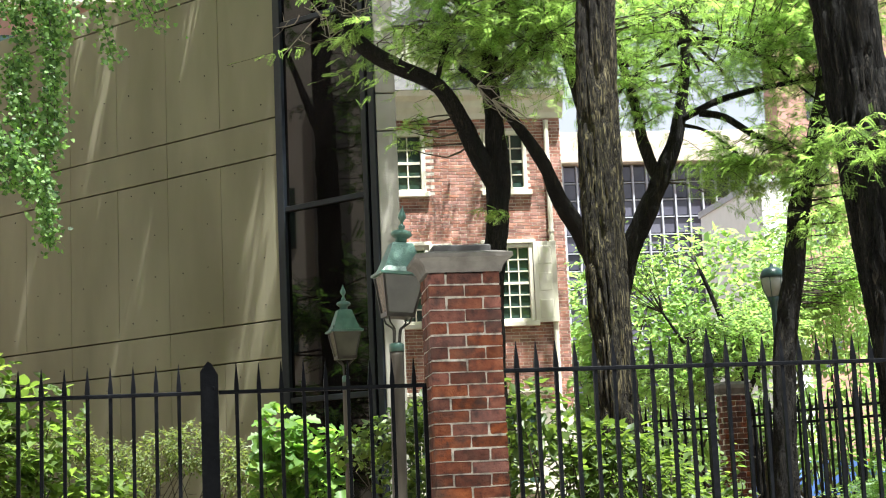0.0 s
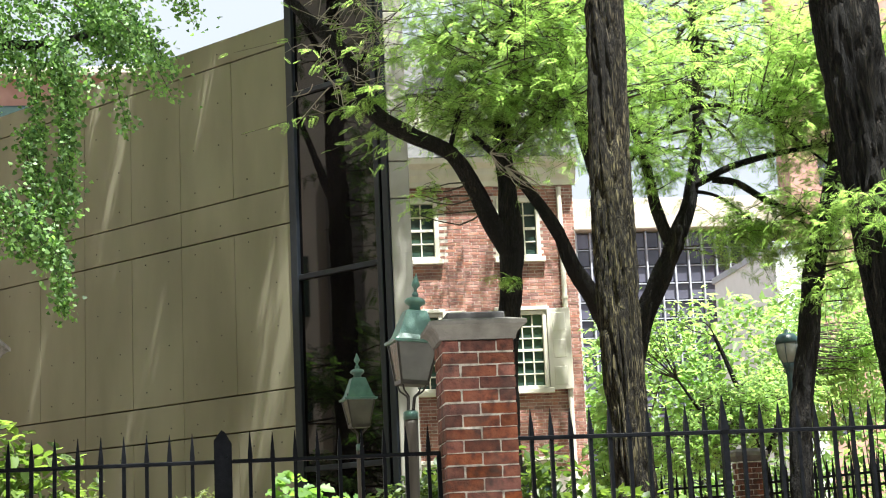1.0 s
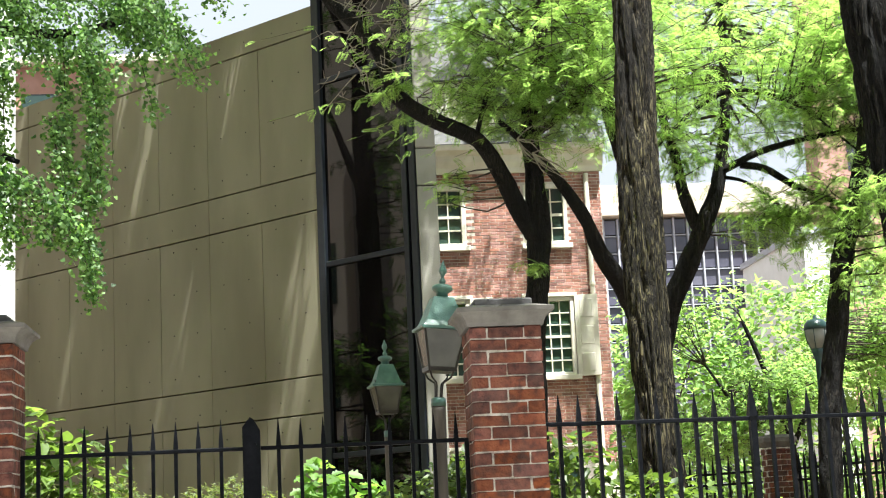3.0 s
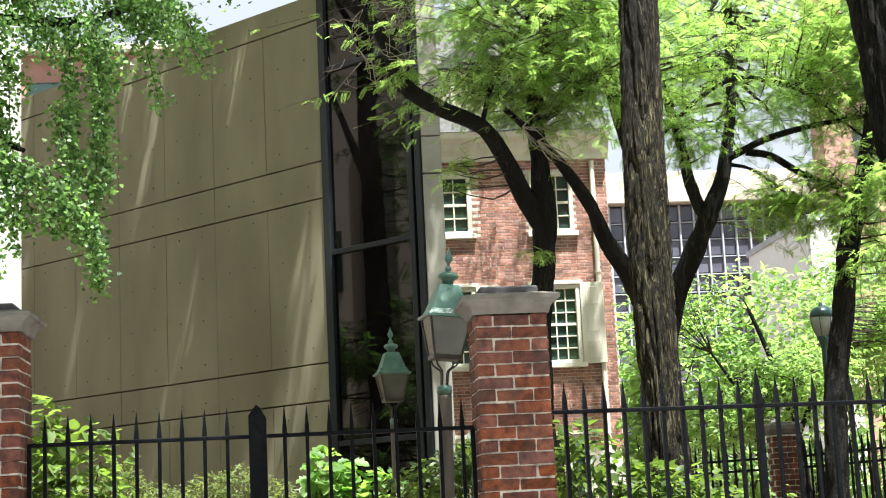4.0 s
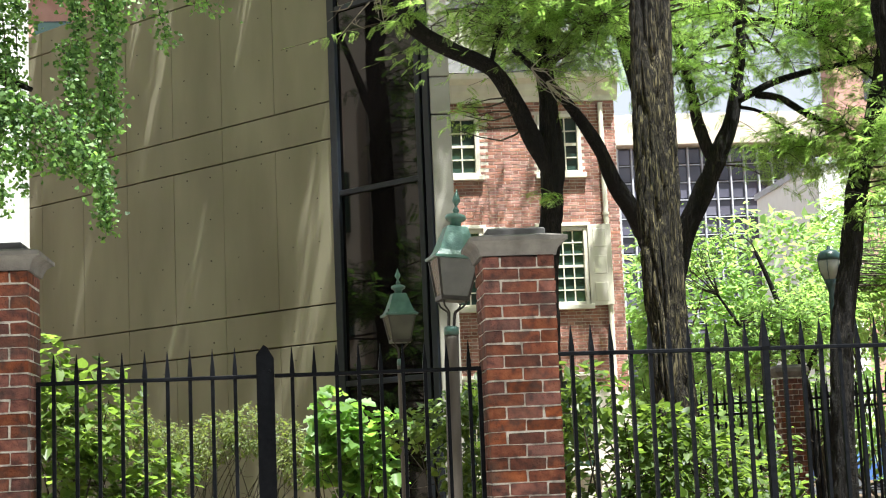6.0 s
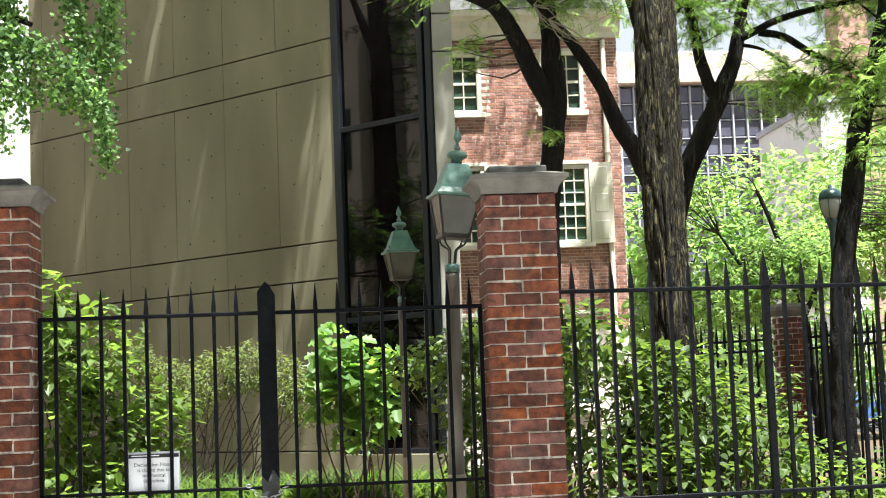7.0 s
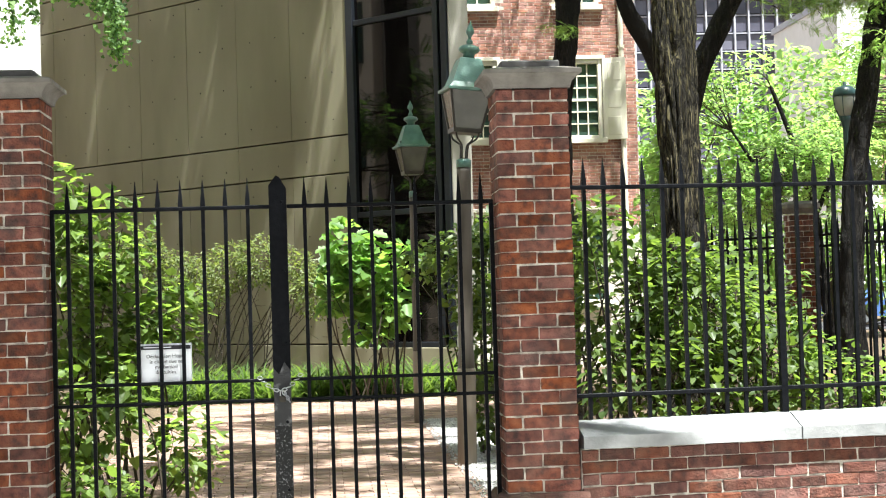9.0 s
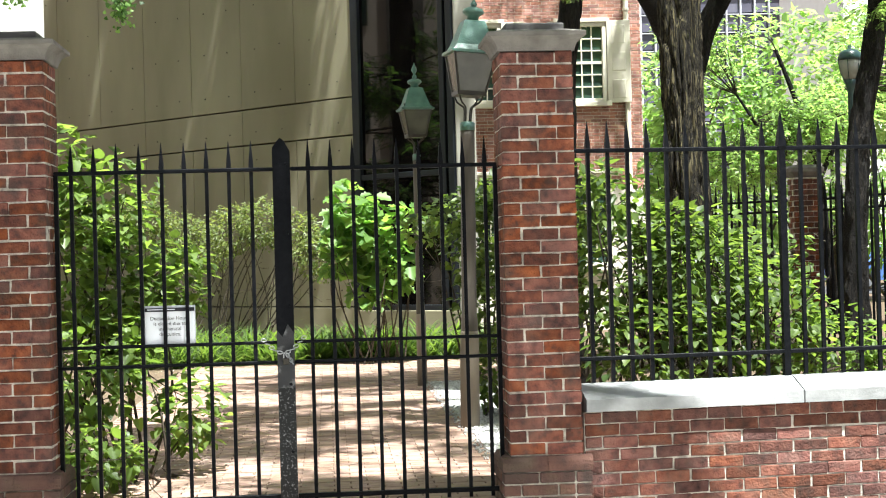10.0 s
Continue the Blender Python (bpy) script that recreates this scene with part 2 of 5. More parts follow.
def bark_material(name, dark, mid, light, moss=None):
    """Furrowed bark: long plates with dark cracks between them."""
    m = material(name, [dark, mid, light], 5, 8, 0.95, 0, 30, stretch=(1, 1, 0.2), stain=moss, stain_scale=1.6, stain_amount=0.45)
    n, l = m.node_tree.nodes, m.node_tree.links
    b = n["Principled BSDF"]
    src = b.inputs["Base Color"].links[0].from_socket
    geo = n.new("ShaderNodeNewGeometry")
    mp = n.new("ShaderNodeMapping")
    mp.inputs["Scale"].default_value = (1, 1, 0.11)
    l.new(geo.outputs["Position"], mp.inputs["Vector"])
    a = n.new("ShaderNodeTexNoise")
    a.inputs["Scale"].default_value, a.inputs["Detail"].default_value, a.inputs["Distortion"].default_value = 46, 6, 0.9
    l.new(mp.outputs[0], a.inputs["Vector"])
    off = n.new("ShaderNodeMath")
    off.operation = "SUBTRACT"
    off.inputs[1].default_value = 0.5
    l.new(a.outputs["Fac"], off.inputs[0])
    pos = n.new("ShaderNodeMath")
    pos.operation = "ABSOLUTE"
    l.new(off.outputs[0], pos.inputs[0])
    r = n.new("ShaderNodeMapRange")
    r.inputs[1].default_value, r.inputs[2].default_value = 0.01, 0.13
    l.new(pos.outputs[0], r.inputs[0])
    mx = n.new("ShaderNodeMix")
    mx.data_type = "RGBA"
    l.new(r.outputs[0], mx.inputs[0])
    mx.inputs[6].default_value = (*[c * 0.6 for c in dark], 1)
    l.new(src, mx.inputs[7])
    l.new(mx.outputs[2], b.inputs["Base Color"])
    bp = n.new("ShaderNodeBump")
    bp.inputs["Strength"].default_value, bp.inputs["Distance"].default_value = 1.0, 0.05
    l.new(r.outputs[0], bp.inputs["Height"])
    fine = n.new("ShaderNodeTexNoise")
    fine.inputs["Scale"].default_value, fine.inputs["Detail"].default_value = 90, 8
    l.new(mp.outputs[0], fine.inputs["Vector"])
    b2 = n.new("ShaderNodeBump")
    b2.inputs["Strength"].default_value, b2.inputs["Distance"].default_value = 0.6, 0.01
    l.new(fine.outputs["Fac"], b2.inputs["Height"])
    l.new(bp.outputs[0], b2.inputs["Normal"])
    l.new(b2.outputs[0], b.inputs["Normal"])
    return m


# moss and plate tones raised to stand in for sun on this trunk
M_BARK = bark_material("locust_bark", (0.018, 0.014, 0.01), (0.07, 0.058, 0.036), (0.15, 0.125, 0.075), (0.19, 0.165, 0.06))
# darker bark copy: on the locust trunks their shade is put into the colour
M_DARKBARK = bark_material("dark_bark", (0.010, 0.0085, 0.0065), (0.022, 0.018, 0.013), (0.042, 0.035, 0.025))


# ---- mesh helpers ----
class Shape:
    """Vertices and faces gathered from simple forms, linked as one mesh."""

    def __init__(self):
        self.v, self.f = [], []

    def add(self, verts, faces):
        k = len(self.v)
        self.v += [tuple(p) for p in verts]
        self.f += [tuple(i + k for i in f) for f in faces]
        return self

    def box(self, a, b, m=None):
        (x0, y0, z0), (x1, y1, z1) = a, b
        vs = [Vector(p) for p in ((x0, y0, z0), (x1, y0, z0), (x1, y1, z0), (x0, y1, z0), (x0, y0, z1), (x1, y0, z1), (x1, y1, z1), (x0, y1, z1))]
        if m:
            vs = [m @ p for p in vs]
        return self.add(vs, [(0, 3, 2, 1), (4, 5, 6, 7), (0, 1, 5, 4), (1, 2, 6, 5), (2, 3, 7, 6), (3, 0, 4, 7)])

    def chamfered(self, a, b, c, m=None):
        """A box with every edge cut by c."""
        bm = bmesh.new()
        bmesh.ops.create_cube(bm, size=1)
        for p in bm.verts:
            p.co = Vector([a[i] + (b[i] - a[i]) * (p.co[i] + 0.5) for i in range(3)])
        bmesh.ops.bevel(bm, geom=bm.edges[:], offset=c, segments=1, affect="EDGES", profile=0.5)
        bm.verts.index_update()
        vs = [m @ p.co if m else p.co.copy() for p in bm.verts]
        fs = [[q.index for q in f.verts] for f in bm.faces]
        bm.free()
        return self.add(vs, fs)

    def rings(self, rings, closed=True, caps=True):
        """Skin over rings of equal vertex count."""
        n = len(rings[0])
        vs = [p for r in rings for p in r]
        fs = []
        for i in range(len(rings) - 1):
            for j in range(n):
                k = (j + 1) % n
                fs.append((i * n + j, i * n + k, (i + 1) * n + k, (i + 1) * n + j))
        if caps:
            fs.append(tuple(reversed(range(n))))
            fs.append(tuple(range((len(rings) - 1) * n, len(rings) * n)))
        return self.add(vs, fs)

    def turned(self, profile, x, y, n=20, square=False, turn=0.0):
        """A form turned (or square) round an upright axis: profile of (radius, z)."""
        rs = []
        if square:
            n = 4
            turn = turn + math.pi / 4
        for r, z in profile:
            k = r * (math.sqrt(2) if square else 1)
            rs.append([Vector((x + k * math.cos(turn + 2 * math.pi * j / n), y + k * math.sin(turn + 2 * math.pi * j / n), z)) for j in range(n)])
        return self.rings(rs)

    def tube(self, pts, radii, n=8, rough=0.0, seed=0.0, caps=True):
        """A tube along a line of points; rough: ridged like bark."""
        pts = [Vector(p) for p in pts]
        rs = []
        side = None
        for i, p in enumerate(pts):
            d = (pts[min(i + 1, len(pts) - 1)] - pts[max(i - 1, 0)]).normalized()
            if side is None:
                side = d.orthogonal().normalized()
            side = (side - d * side.dot(d)).normalized()
            up = d.cross(side)
            r = radii[i] if isinstance(radii, (list, tuple)) else radii
            ring = []
            for j in range(n):
                a = 2 * math.pi * j / n
                k = r
                if rough:
                    q = Vector((math.cos(a) * r * 17, math.sin(a) * r * 17, p.z * 2.1 + seed))
                    plate = min(1.0, abs(noise.noise(q)) * 3.6)
                    w2 = noise.noise(Vector((math.cos(a) * 2.0, math.sin(a) * 2.0, p.z * 0.9 + seed)))
                    w3 = noise.noise(Vector((math.cos(a) * r * 50, math.sin(a) * r * 50, p.z * 14 + seed)))
                    k = r * (1.04 - rough * 1.5 * (1 - plate) + rough * 0.4 * w3 + 0.06 * w2)
                ring.append(p + side * (k * math.cos(a)) + up * (k * math.sin(a)))
            rs.append(ring)
        return self.rings(rs, caps=caps)

    def mesh(self, name, smooth=False):
        me = bpy.data.meshes.new(name)
        me.from_pydata(self.v, [], self.f)
        if smooth:
            me.polygons.foreach_set("use_smooth", [True] * len(me.polygons))
        me.update()
        return me


def part(name, shape, mat, parent=None, label="", smooth=False, at=None):
    """One mesh object under a thing or a part."""
    me = shape if isinstance(shape, bpy.types.Mesh) else shape.mesh(name, smooth)
    if not me.materials:
        me.materials.append(mat)
    ob = new(name, me)
    ob.parent = parent
    if at is not None:
        ob.matrix_basis = at
    if label:
        ob["label"] = label
    return ob


def thing(name, label, category, group="", kind="", at=None):
    ob = new(name)
    ob.empty_display_size = 0.1
    if at is not None:
        ob.matrix_basis = at
    return tagged(ob, label, category, group, kind)


def bend(pts, step=0.1):
    """A smooth line through points (Catmull-Rom) given as (x, y, z, radius)."""
    P = [np.array(p, float) for p in pts]
    P = [2 * P[0] - P[1]] + P + [2 * P[-1] - P[-2]]
    out = []
    for i in range(1, len(P) - 2):
        a, b, c, d = P[i - 1], P[i], P[i + 1], P[i + 2]
        n = max(2, int(np.linalg.norm(c[:3] - b[:3]) / step))
        for k in range(n):
            t = k / n
            out.append(0.5 * (2 * b + (c - a) * t + (2 * a - 5 * b + 4 * c - d) * t * t + (3 * b - a - 3 * c + d) * t ** 3))
    out.append(P[-2])
    return [Vector(o[:3]) for o in out], [max(0.002, float(o[3])) for o in out]


def scatter(name, template, spots, mat, parent, label=""):
    """Many small copies of a template (verts, faces) joined into one mesh: spots of (place, 3x3 turn with its size)."""
    tv, tf = np.array(template[0], float), template[1]
    n, k = len(spots), len(tv)
    T = np.array([s[1] for s in spots], float)
    O = np.array([s[0] for s in spots], float)
    V = np.einsum("nij,kj->nki", T, tv) + O[:, None, :]
    sizes = np.array([len(f) for f in tf])
    flat = np.concatenate([np.array(f) for f in tf])
    loops = (flat[None, :] + (np.arange(n) * k)[:, None]).ravel()
    starts = np.concatenate([[0], np.cumsum(np.tile(sizes, n))[:-1]])
    me = bpy.data.meshes.new(name)
    me.vertices.add(n * k)
    me.vertices.foreach_set("co", V.ravel())
    me.loops.add(len(loops))
    me.loops.foreach_set("vertex_index", loops.astype(np.int32))
    me.polygons.add(n * len(tf))
    me.polygons.foreach_set("loop_start", starts.astype(np.int32))
    me.update(calc_edges=True)
    me.materials.append(mat)
    ob = part(name, me, mat, parent, label)
    return ob
# ---- ground ----
part("ground", Shape().add([(-400, 8.7, 0), (1.42, 8.7, 0), (1.42, 8.84, 0), (8.8, 9.69, 0), (400, 9.69, 0), (400, 900, 0), (-400, 900, 0), (1.42, 8.7, -0.3), (-400, 8.7, -0.3)], [(0, 1, 2, 3, 4, 5, 6), (8, 7, 1, 0)]), M_SOIL)
tagged(bpy.data.objects["ground"], "brown leaf-mould soil of the planting beds", "ground", kind="structure")
pv = part("pavement", Shape().box((-60, -4, -0.5), (60, 10.5, -0.2)), M_SIDEWALK)
tagged(pv, "grey concrete pavement in front of the gate", "pavement", kind="structure")
rd = part("road", Shape().box((6.5, 47, -0.2), (60, 58, 0.012)), M_ASPHALT)
tagged(rd, "dark asphalt street behind the garden", "road", kind="structure")
rd2 = part("road", Shape().box((-60, -16, -0.6), (60, -4, -0.32)), M_ASPHALT)
tagged(rd2, "dark asphalt street before the pavement", "road", kind="structure")


# ---- gate piers ----
CB = 0.0692


def brick_meshes(sx, sy, sz, mat):
    """Six hand-made bricks of one size, their edges a little crooked."""
    out = []
    for _ in range(6):
        sh = Shape().chamfered((0.003, 0.003, 0.0035), (sx - 0.003, sy - 0.003, sz - 0.0035), 0.0045)
        sh.v = [tuple(c + random.uniform(-0.0023, 0.0023) for c in p) for p in sh.v]
        me = sh.mesh("brick")
        me.materials.append(mat)
        out.append(me)
    return out


random.seed(11)
BRICK_X, BRICK_Y, BRICK_H = brick_meshes(0.204, 0.1, CB, M_BRICK), brick_meshes(0.1, 0.204, CB, M_BRICK), brick_meshes(0.1, 0.1, CB, M_BRICK)
WALL_X, WALL_H = brick_meshes(0.204, 0.1, CB, M_WALLBRICK), brick_meshes(0.1, 0.1, CB, M_WALLBRICK)


def jig(p, turn=0.0):
    r = random.uniform
    return pose(p[0] + r(-0.002, 0.002), p[1] + r(-0.003, 0.002), p[2] + r(-0.0015, 0.0015), r(-0.4, 0.4), r(-0.6, 0.6), turn + r(-0.5, 0.5)) @ Matrix.Diagonal((r(0.97, 1.01), 1, r(0.95, 1.03), 1))


def pier(x0, y0, top, label, bricks=True):
    """A brick pier 0.408 m square with a plinth, standing at its front left corner."""
    p = thing("gate_pier", label, "pier", "piers of the fence", at=pose(x0, y0, 0))
    w = 0.408
    part("core", Shape().box((0.009, 0.009, 0), (w - 0.009, w - 0.009, 2.5)), M_MORTAR, p)
    z = 0.297
    i = 0
    while z + CB < top - 0.06:
        if i % 2 == 0:
            spots = [(BRICK_X, (0, 0, z)), (BRICK_X, (0.204, 0, z)), (BRICK_Y, (0, 0.102, z)), (BRICK_Y, (w - 0.1, 0.102, z)), (BRICK_X, (0, w - 0.1, z)), (BRICK_X, (0.204, w - 0.1, z))]
        else:
            spots = [(BRICK_Y, (0, 0, z)), (BRICK_Y, (0, 0.204, z)), (BRICK_Y, (w - 0.1, 0, z)), (BRICK_Y, (w - 0.1, 0.204, z)), (BRICK_X, (0.102, 0, z)), (BRICK_X, (0.102, w - 0.1, z))]
        for me, q in spots:
            part("brick", random.choice(me), M_BRICK, p, at=jig(q))
        z += CB
        i += 1
    zt = z
    # plinth: plain courses below, a course with a rounded top above
    e = 0.045
    part("plinth_core", Shape().box((-e + 0.012, -e + 0.012, -0.25), (w + e - 0.012, w + e - 0.012, 0.21)), M_MORTAR, p)
    for k in range(7):
        zz = 0.212 - (k + 1) * 0.0665
        xs = [-e, -e + 0.1, -e + 0.304, -e + 0.4, w + e] if k % 2 else [-e, -e + 0.2, -e + 0.4, w + e]
        for a, b in zip(xs[:-1], xs[1:]):
            part("plinth_brick", Shape().chamfered((a + 0.004, -e, zz + 0.005), (b - 0.004, 0.06, zz + 0.0615), 0.005), M_PLINTH, p)
        for a, b in ((0.06, 0.26), (0.26, w + e)):
            for sx in (-e, w - 0.055):
                part("plinth_brick", Shape().chamfered((sx, a + 0.004, zz + 0.005), (sx + 0.1, b - 0.004, zz + 0.0615), 0.005), M_PLINTH, p)
    for a, b in ((-e, w / 2 - 0.004), (w / 2 + 0.004, w + e)):
        ring = [(-e, 0.214), (-e, 0.245), (-e + 0.006, 0.268), (-e + 0.022, 0.286), (0.0, 0.294), (0.03, 0.294), (0.03, 0.214)]
        part("plinth_moulding", Shape().rings([[Vector((x, y, z)) for y, z in ring] for x in (a, b)]), M_PLINTH, p, "rounded dark brick weathering course")
    prof = [(c0, z) for c0, z in ((w / 2 + e - 0.001, 0.214), (w / 2 + e - 0.001, 0.245), (w / 2 + e - 0.007, 0.267), (w / 2 + 0.022, 0.285), (w / 2, 0.293))]
    part("plinth_return", Shape().turned(prof, w / 2, w / 2 + 0.004, square=True), M_PLINTH, p)
    # cap
    c = w / 2
    prof = [(c + 0.008, zt), (c + 0.010, zt + 0.012), (c + 0.016, zt + 0.03), (c + 0.03, zt + 0.056), (c + 0.052, zt + 0.072),
            (c + 0.066, zt + 0.076), (c + 0.066, zt + 0.098), (c + 0.058, zt + 0.102), (c - 0.02, zt + 0.12), (c - 0.03, zt + 0.122)]
    part("cap", Shape().turned(prof, c, c, square=True), M_CAP, p, "moulded weathered stone cap")
    part("cap_block", Shape().chamfered((0.04, 0.04, zt + 0.11), (w - 0.04, w - 0.04, zt + 0.16), 0.008), M_ROOF, p, "grey stone block")
    return p


pier(0.967, 8.6, 2.58, "tall weathered red brick gate pier with moulded stone cap")
pier(-1.895, 8.6, 2.58, "tall red brick gate pier with stone cap under ginkgo leaves")


# ---- iron gate ----
def bar(h, top, w=0.02):
    """A square bar with a long spike: its foot at 0, the spike from h to top."""
    s = Shape()
    k = w / 2
    s.turned([(k, 0), (k, h - 0.012)], 0, 0, square=True)
    s.turned([(k * 0.9, h - 0.012), (k * 1.35, h + 0.012), (k * 1.15, h + 0.05), (0.0015, top)], 0, 0, square=True)
    return s.mesh("bar")


YG = 8.78
gate_bar = bar(1.9, 2.065)
gate_bar.materials.append(M_IRON)


def gate_leaf(x0, x1, xs, label):
    g = thing("gate_leaf", label, "gate", "leaves of the gate")
    for z, h, d in ((1.905, 0.022, 0.034), (0.95, 0.018, 0.03), (0.84, 0.018, 0.03), (0.1, 0.026, 0.03)):
        part("rail", Shape().chamfered((x0, YG - d / 2, z - h / 2), (x1, YG + d / 2, z + h / 2), 0.004), M_IRON, g)
    for x in xs:
        part("bar", gate_bar, M_IRON, g, at=pose(x, YG, 0.06, 0, 0, random.uniform(-1.5, 1.5)) @ Matrix.Diagonal((1, 1, 0.97 + random.uniform(-0.0015, 0.0015), 1)))
    return g


left = gate_leaf(-1.478, -0.215, [-1.385 + 0.1225 * i for i in range(9)], "black painted iron gate leaf with spear-topped bars and paper notice")
right = gate_leaf(-0.19, 0.955, [-0.092 + 0.1225 * i for i in range(9)], "black painted iron gate leaf with spear-topped bars")
up = Shape().rings([[Vector((x, y, z)) for x, z in ((-0.287, 1.02), (-0.255, 0.98), (-0.225, 1.05), (-0.19, 1.0), (-0.19, 2.0), (-0.225, 2.062), (-0.245, 2.075), (-0.287, 2.02))] for y in (YG - 0.046, YG - 0.03)])
part("meeting_stile", up, M_IRON, left, "flat black iron plate with pointed top")
part("worn_stile_foot", Shape().chamfered((-0.286, YG - 0.045, 0.7), (-0.191, YG - 0.03, 1.05), 0.002), M_IRONWORN, left, "iron plate with paint worn to grey")
part("stile_foot", Shape().chamfered((-0.286, YG - 0.045, 0.04), (-0.191, YG - 0.03, 0.7), 0.002), M_IRONSPECK, left, "black iron plate flecked with flaked paint")
for z in (0.35, 0.72, 1.15, 1.55, 1.93):
    part("bolt", Shape().turned([(0.009, 0), (0.009, 0.004), (0.004, 0.008)], 0, 0, 10), M_IRON, left, at=pose(-0.215, YG - 0.045, z, 90, 0, 0))
for x in (-1.468, 0.945):
    part("hinge_stile", Shape().chamfered((x - 0.012, YG - 0.015, 0.05), (x + 0.012, YG + 0.015, 1.9), 0.003), M_IRON, left if x < 0 else right)

# notice hung behind the bars
sg = thing("notice", "white printed paper notice in a clear sleeve on the gate", "sign", at=pose(-0.872, YG + 0.022, 0.953))
part("sheet", Shape().box((-0.135, 0, 0), (0.135, 0.003, 0.205)), M_PAPER, sg)
part("sleeve_edge", Shape().box((-0.14, 0.004, -0.006), (0.14, 0.006, 0.215)), M_SLEEVE, sg)
part("header_band", Shape().box((-0.135, -0.003, 0.183), (0.135, -0.0005, 0.204)), M_INK, sg, "black printed header band")
part("header_line", Shape().box((-0.12, -0.005, 0.192), (0.03, -0.0035, 0.197)), M_PAPER, sg)
for i, line in enumerate(("Declaration House", "is closed due to", "mechanical", "difficulties.")):
    cu = bpy.data.curves.new("text_line", "FONT")
    cu.body, cu.size, cu.align_x = line, 0.028, "CENTER"
    cu.extrude = 0.0003
    cu.materials.append(M_INK)
    ob = new("text_line", cu)
    ob.parent, ob.matrix_basis = sg, pose(0, -0.002, 0.137 - 0.029 * i, 90, 0, 0)

# chain and padlock round the meeting stile
ch = thing("chain", "galvanised steel chain looped round the gate stiles", "chain", at=pose(-0.238, YG - 0.07, 0.915))
link = Shape()
ring = [(0.014 * math.cos(a), 0, 0.0085 * math.sin(a)) for a in np.linspace(0, 2 * math.pi, 13)]
link.tube(ring, 0.0032, 6, caps=False)
lm = link.mesh("link", True)
lm.materials.append(M_CHAIN)
for i in range(11):
    t = i / 10
    x = -0.12 + 0.22 * t
    z = 0.05 - 0.075 * math.sin(math.pi * t) + 0.01 * t
    part("link", lm, M_CHAIN, ch, at=pose(x, 0.0 + 0.02 * math.cos(math.pi * 2 * t), z, 90 * (i % 2), 12 * (1 if i < 5 else -1), 0))
for i in range(4):
    part("link", lm, M_CHAIN, ch, at=pose(0.01 + 0.008 * i, -0.004, -0.035 - 0.013 * i, 90 * (i % 2), 60, 0))
lk = thing("padlock", "small dark padlock hanging from the gate chain", "padlock", at=pose(-0.238, YG - 0.075, 0.87))
part("body", Shape().chamfered((-0.018, -0.008, -0.04), (0.018, 0.008, -0.005), 0.004), M_BRONZE, lk)
part("shackle", Shape().tube([(-0.012, 0, -0.006), (-0.012, 0, 0.014), (-0.006, 0, 0.024), (0.006, 0, 0.024), (0.012, 0, 0.014), (0.012, 0, -0.006)], 0.003, 8), M_CHAIN, lk)

# ---- low wall with coping and fence ----
WALL = pose(1.375, 8.82, 0, 0, 0, 6.6)
lw = tagged(new("garden_wall"), "low red brick garden wall with stone coping", "wall", kind="structure")
lw.matrix_basis = WALL
part("core", Shape().box((0, -0.1425, -0.3), (7.5, 0.17, 0.515)), M_MORTAR, lw)
for k, (a, b) in enumerate(((0.004, 1.276), (1.284, 3.0), (3.008, 4.7), (4.708, 7.5))):
    s = Shape()
    ring = [(-0.2, 0.52), (0.2, 0.52), (0.2, 0.585), (0.06, 0.66), (-0.04, 0.66), (-0.2, 0.588)]
    s.rings([[Vector((x, y + random.uniform(-.002, .002), z)) for y, z in ring] for x in (a, a + 0.006, b - 0.006, b)])
    part("coping_stone", s, M_COPING, lw, "pale grey weathered coping stone")
fence_bar = bar(1.307, 1.472, 0.021)
fence_bar.materials.append(M_IRON)
post_mesh = bar(1.315, 1.535, 0.038)
post_mesh.materials.append(M_IRON)
fn = thing("iron_fence", "black iron fence with spear-topped bars on the garden wall", "fence", at=WALL)
for z in (1.972, 0.80):
    part("rail", Shape().chamfered((0, -0.017, z - 0.012), (7.5, 0.017, z + 0.012), 0.004), M_IRON, fn)
for i in range(62):
    x = 0.1045 + 0.1158 * i
    if i % 10 == 0 and i:
        part("post", post_mesh, M_IRON, fn, at=pose(x, 0, 0.655))
    else:
        part("bar", fence_bar, M_IRON, fn, at=pose(x, 0, 0.665, 0, 0, random.uniform(-1.5, 1.5)))
for i in range(12):
    z = 0.515 - (i + 1) * 0.0685
    for j in range(18):
        x = (0.0 if i % 2 else -0.1) + j * 0.2045
        if x < -0.05:
            part("brick", random.choice(WALL_H), M_WALLBRICK, lw, at=jig((0.002, -0.152, z)))
        else:
            part("brick", random.choice(WALL_X), M_WALLBRICK, lw, at=jig((x, -0.152, z)))
part("far_bricks", Shape().box((3.7, -0.15, -0.3), (7.5, -0.1, 0.52)), M_WALLBRICK, lw)
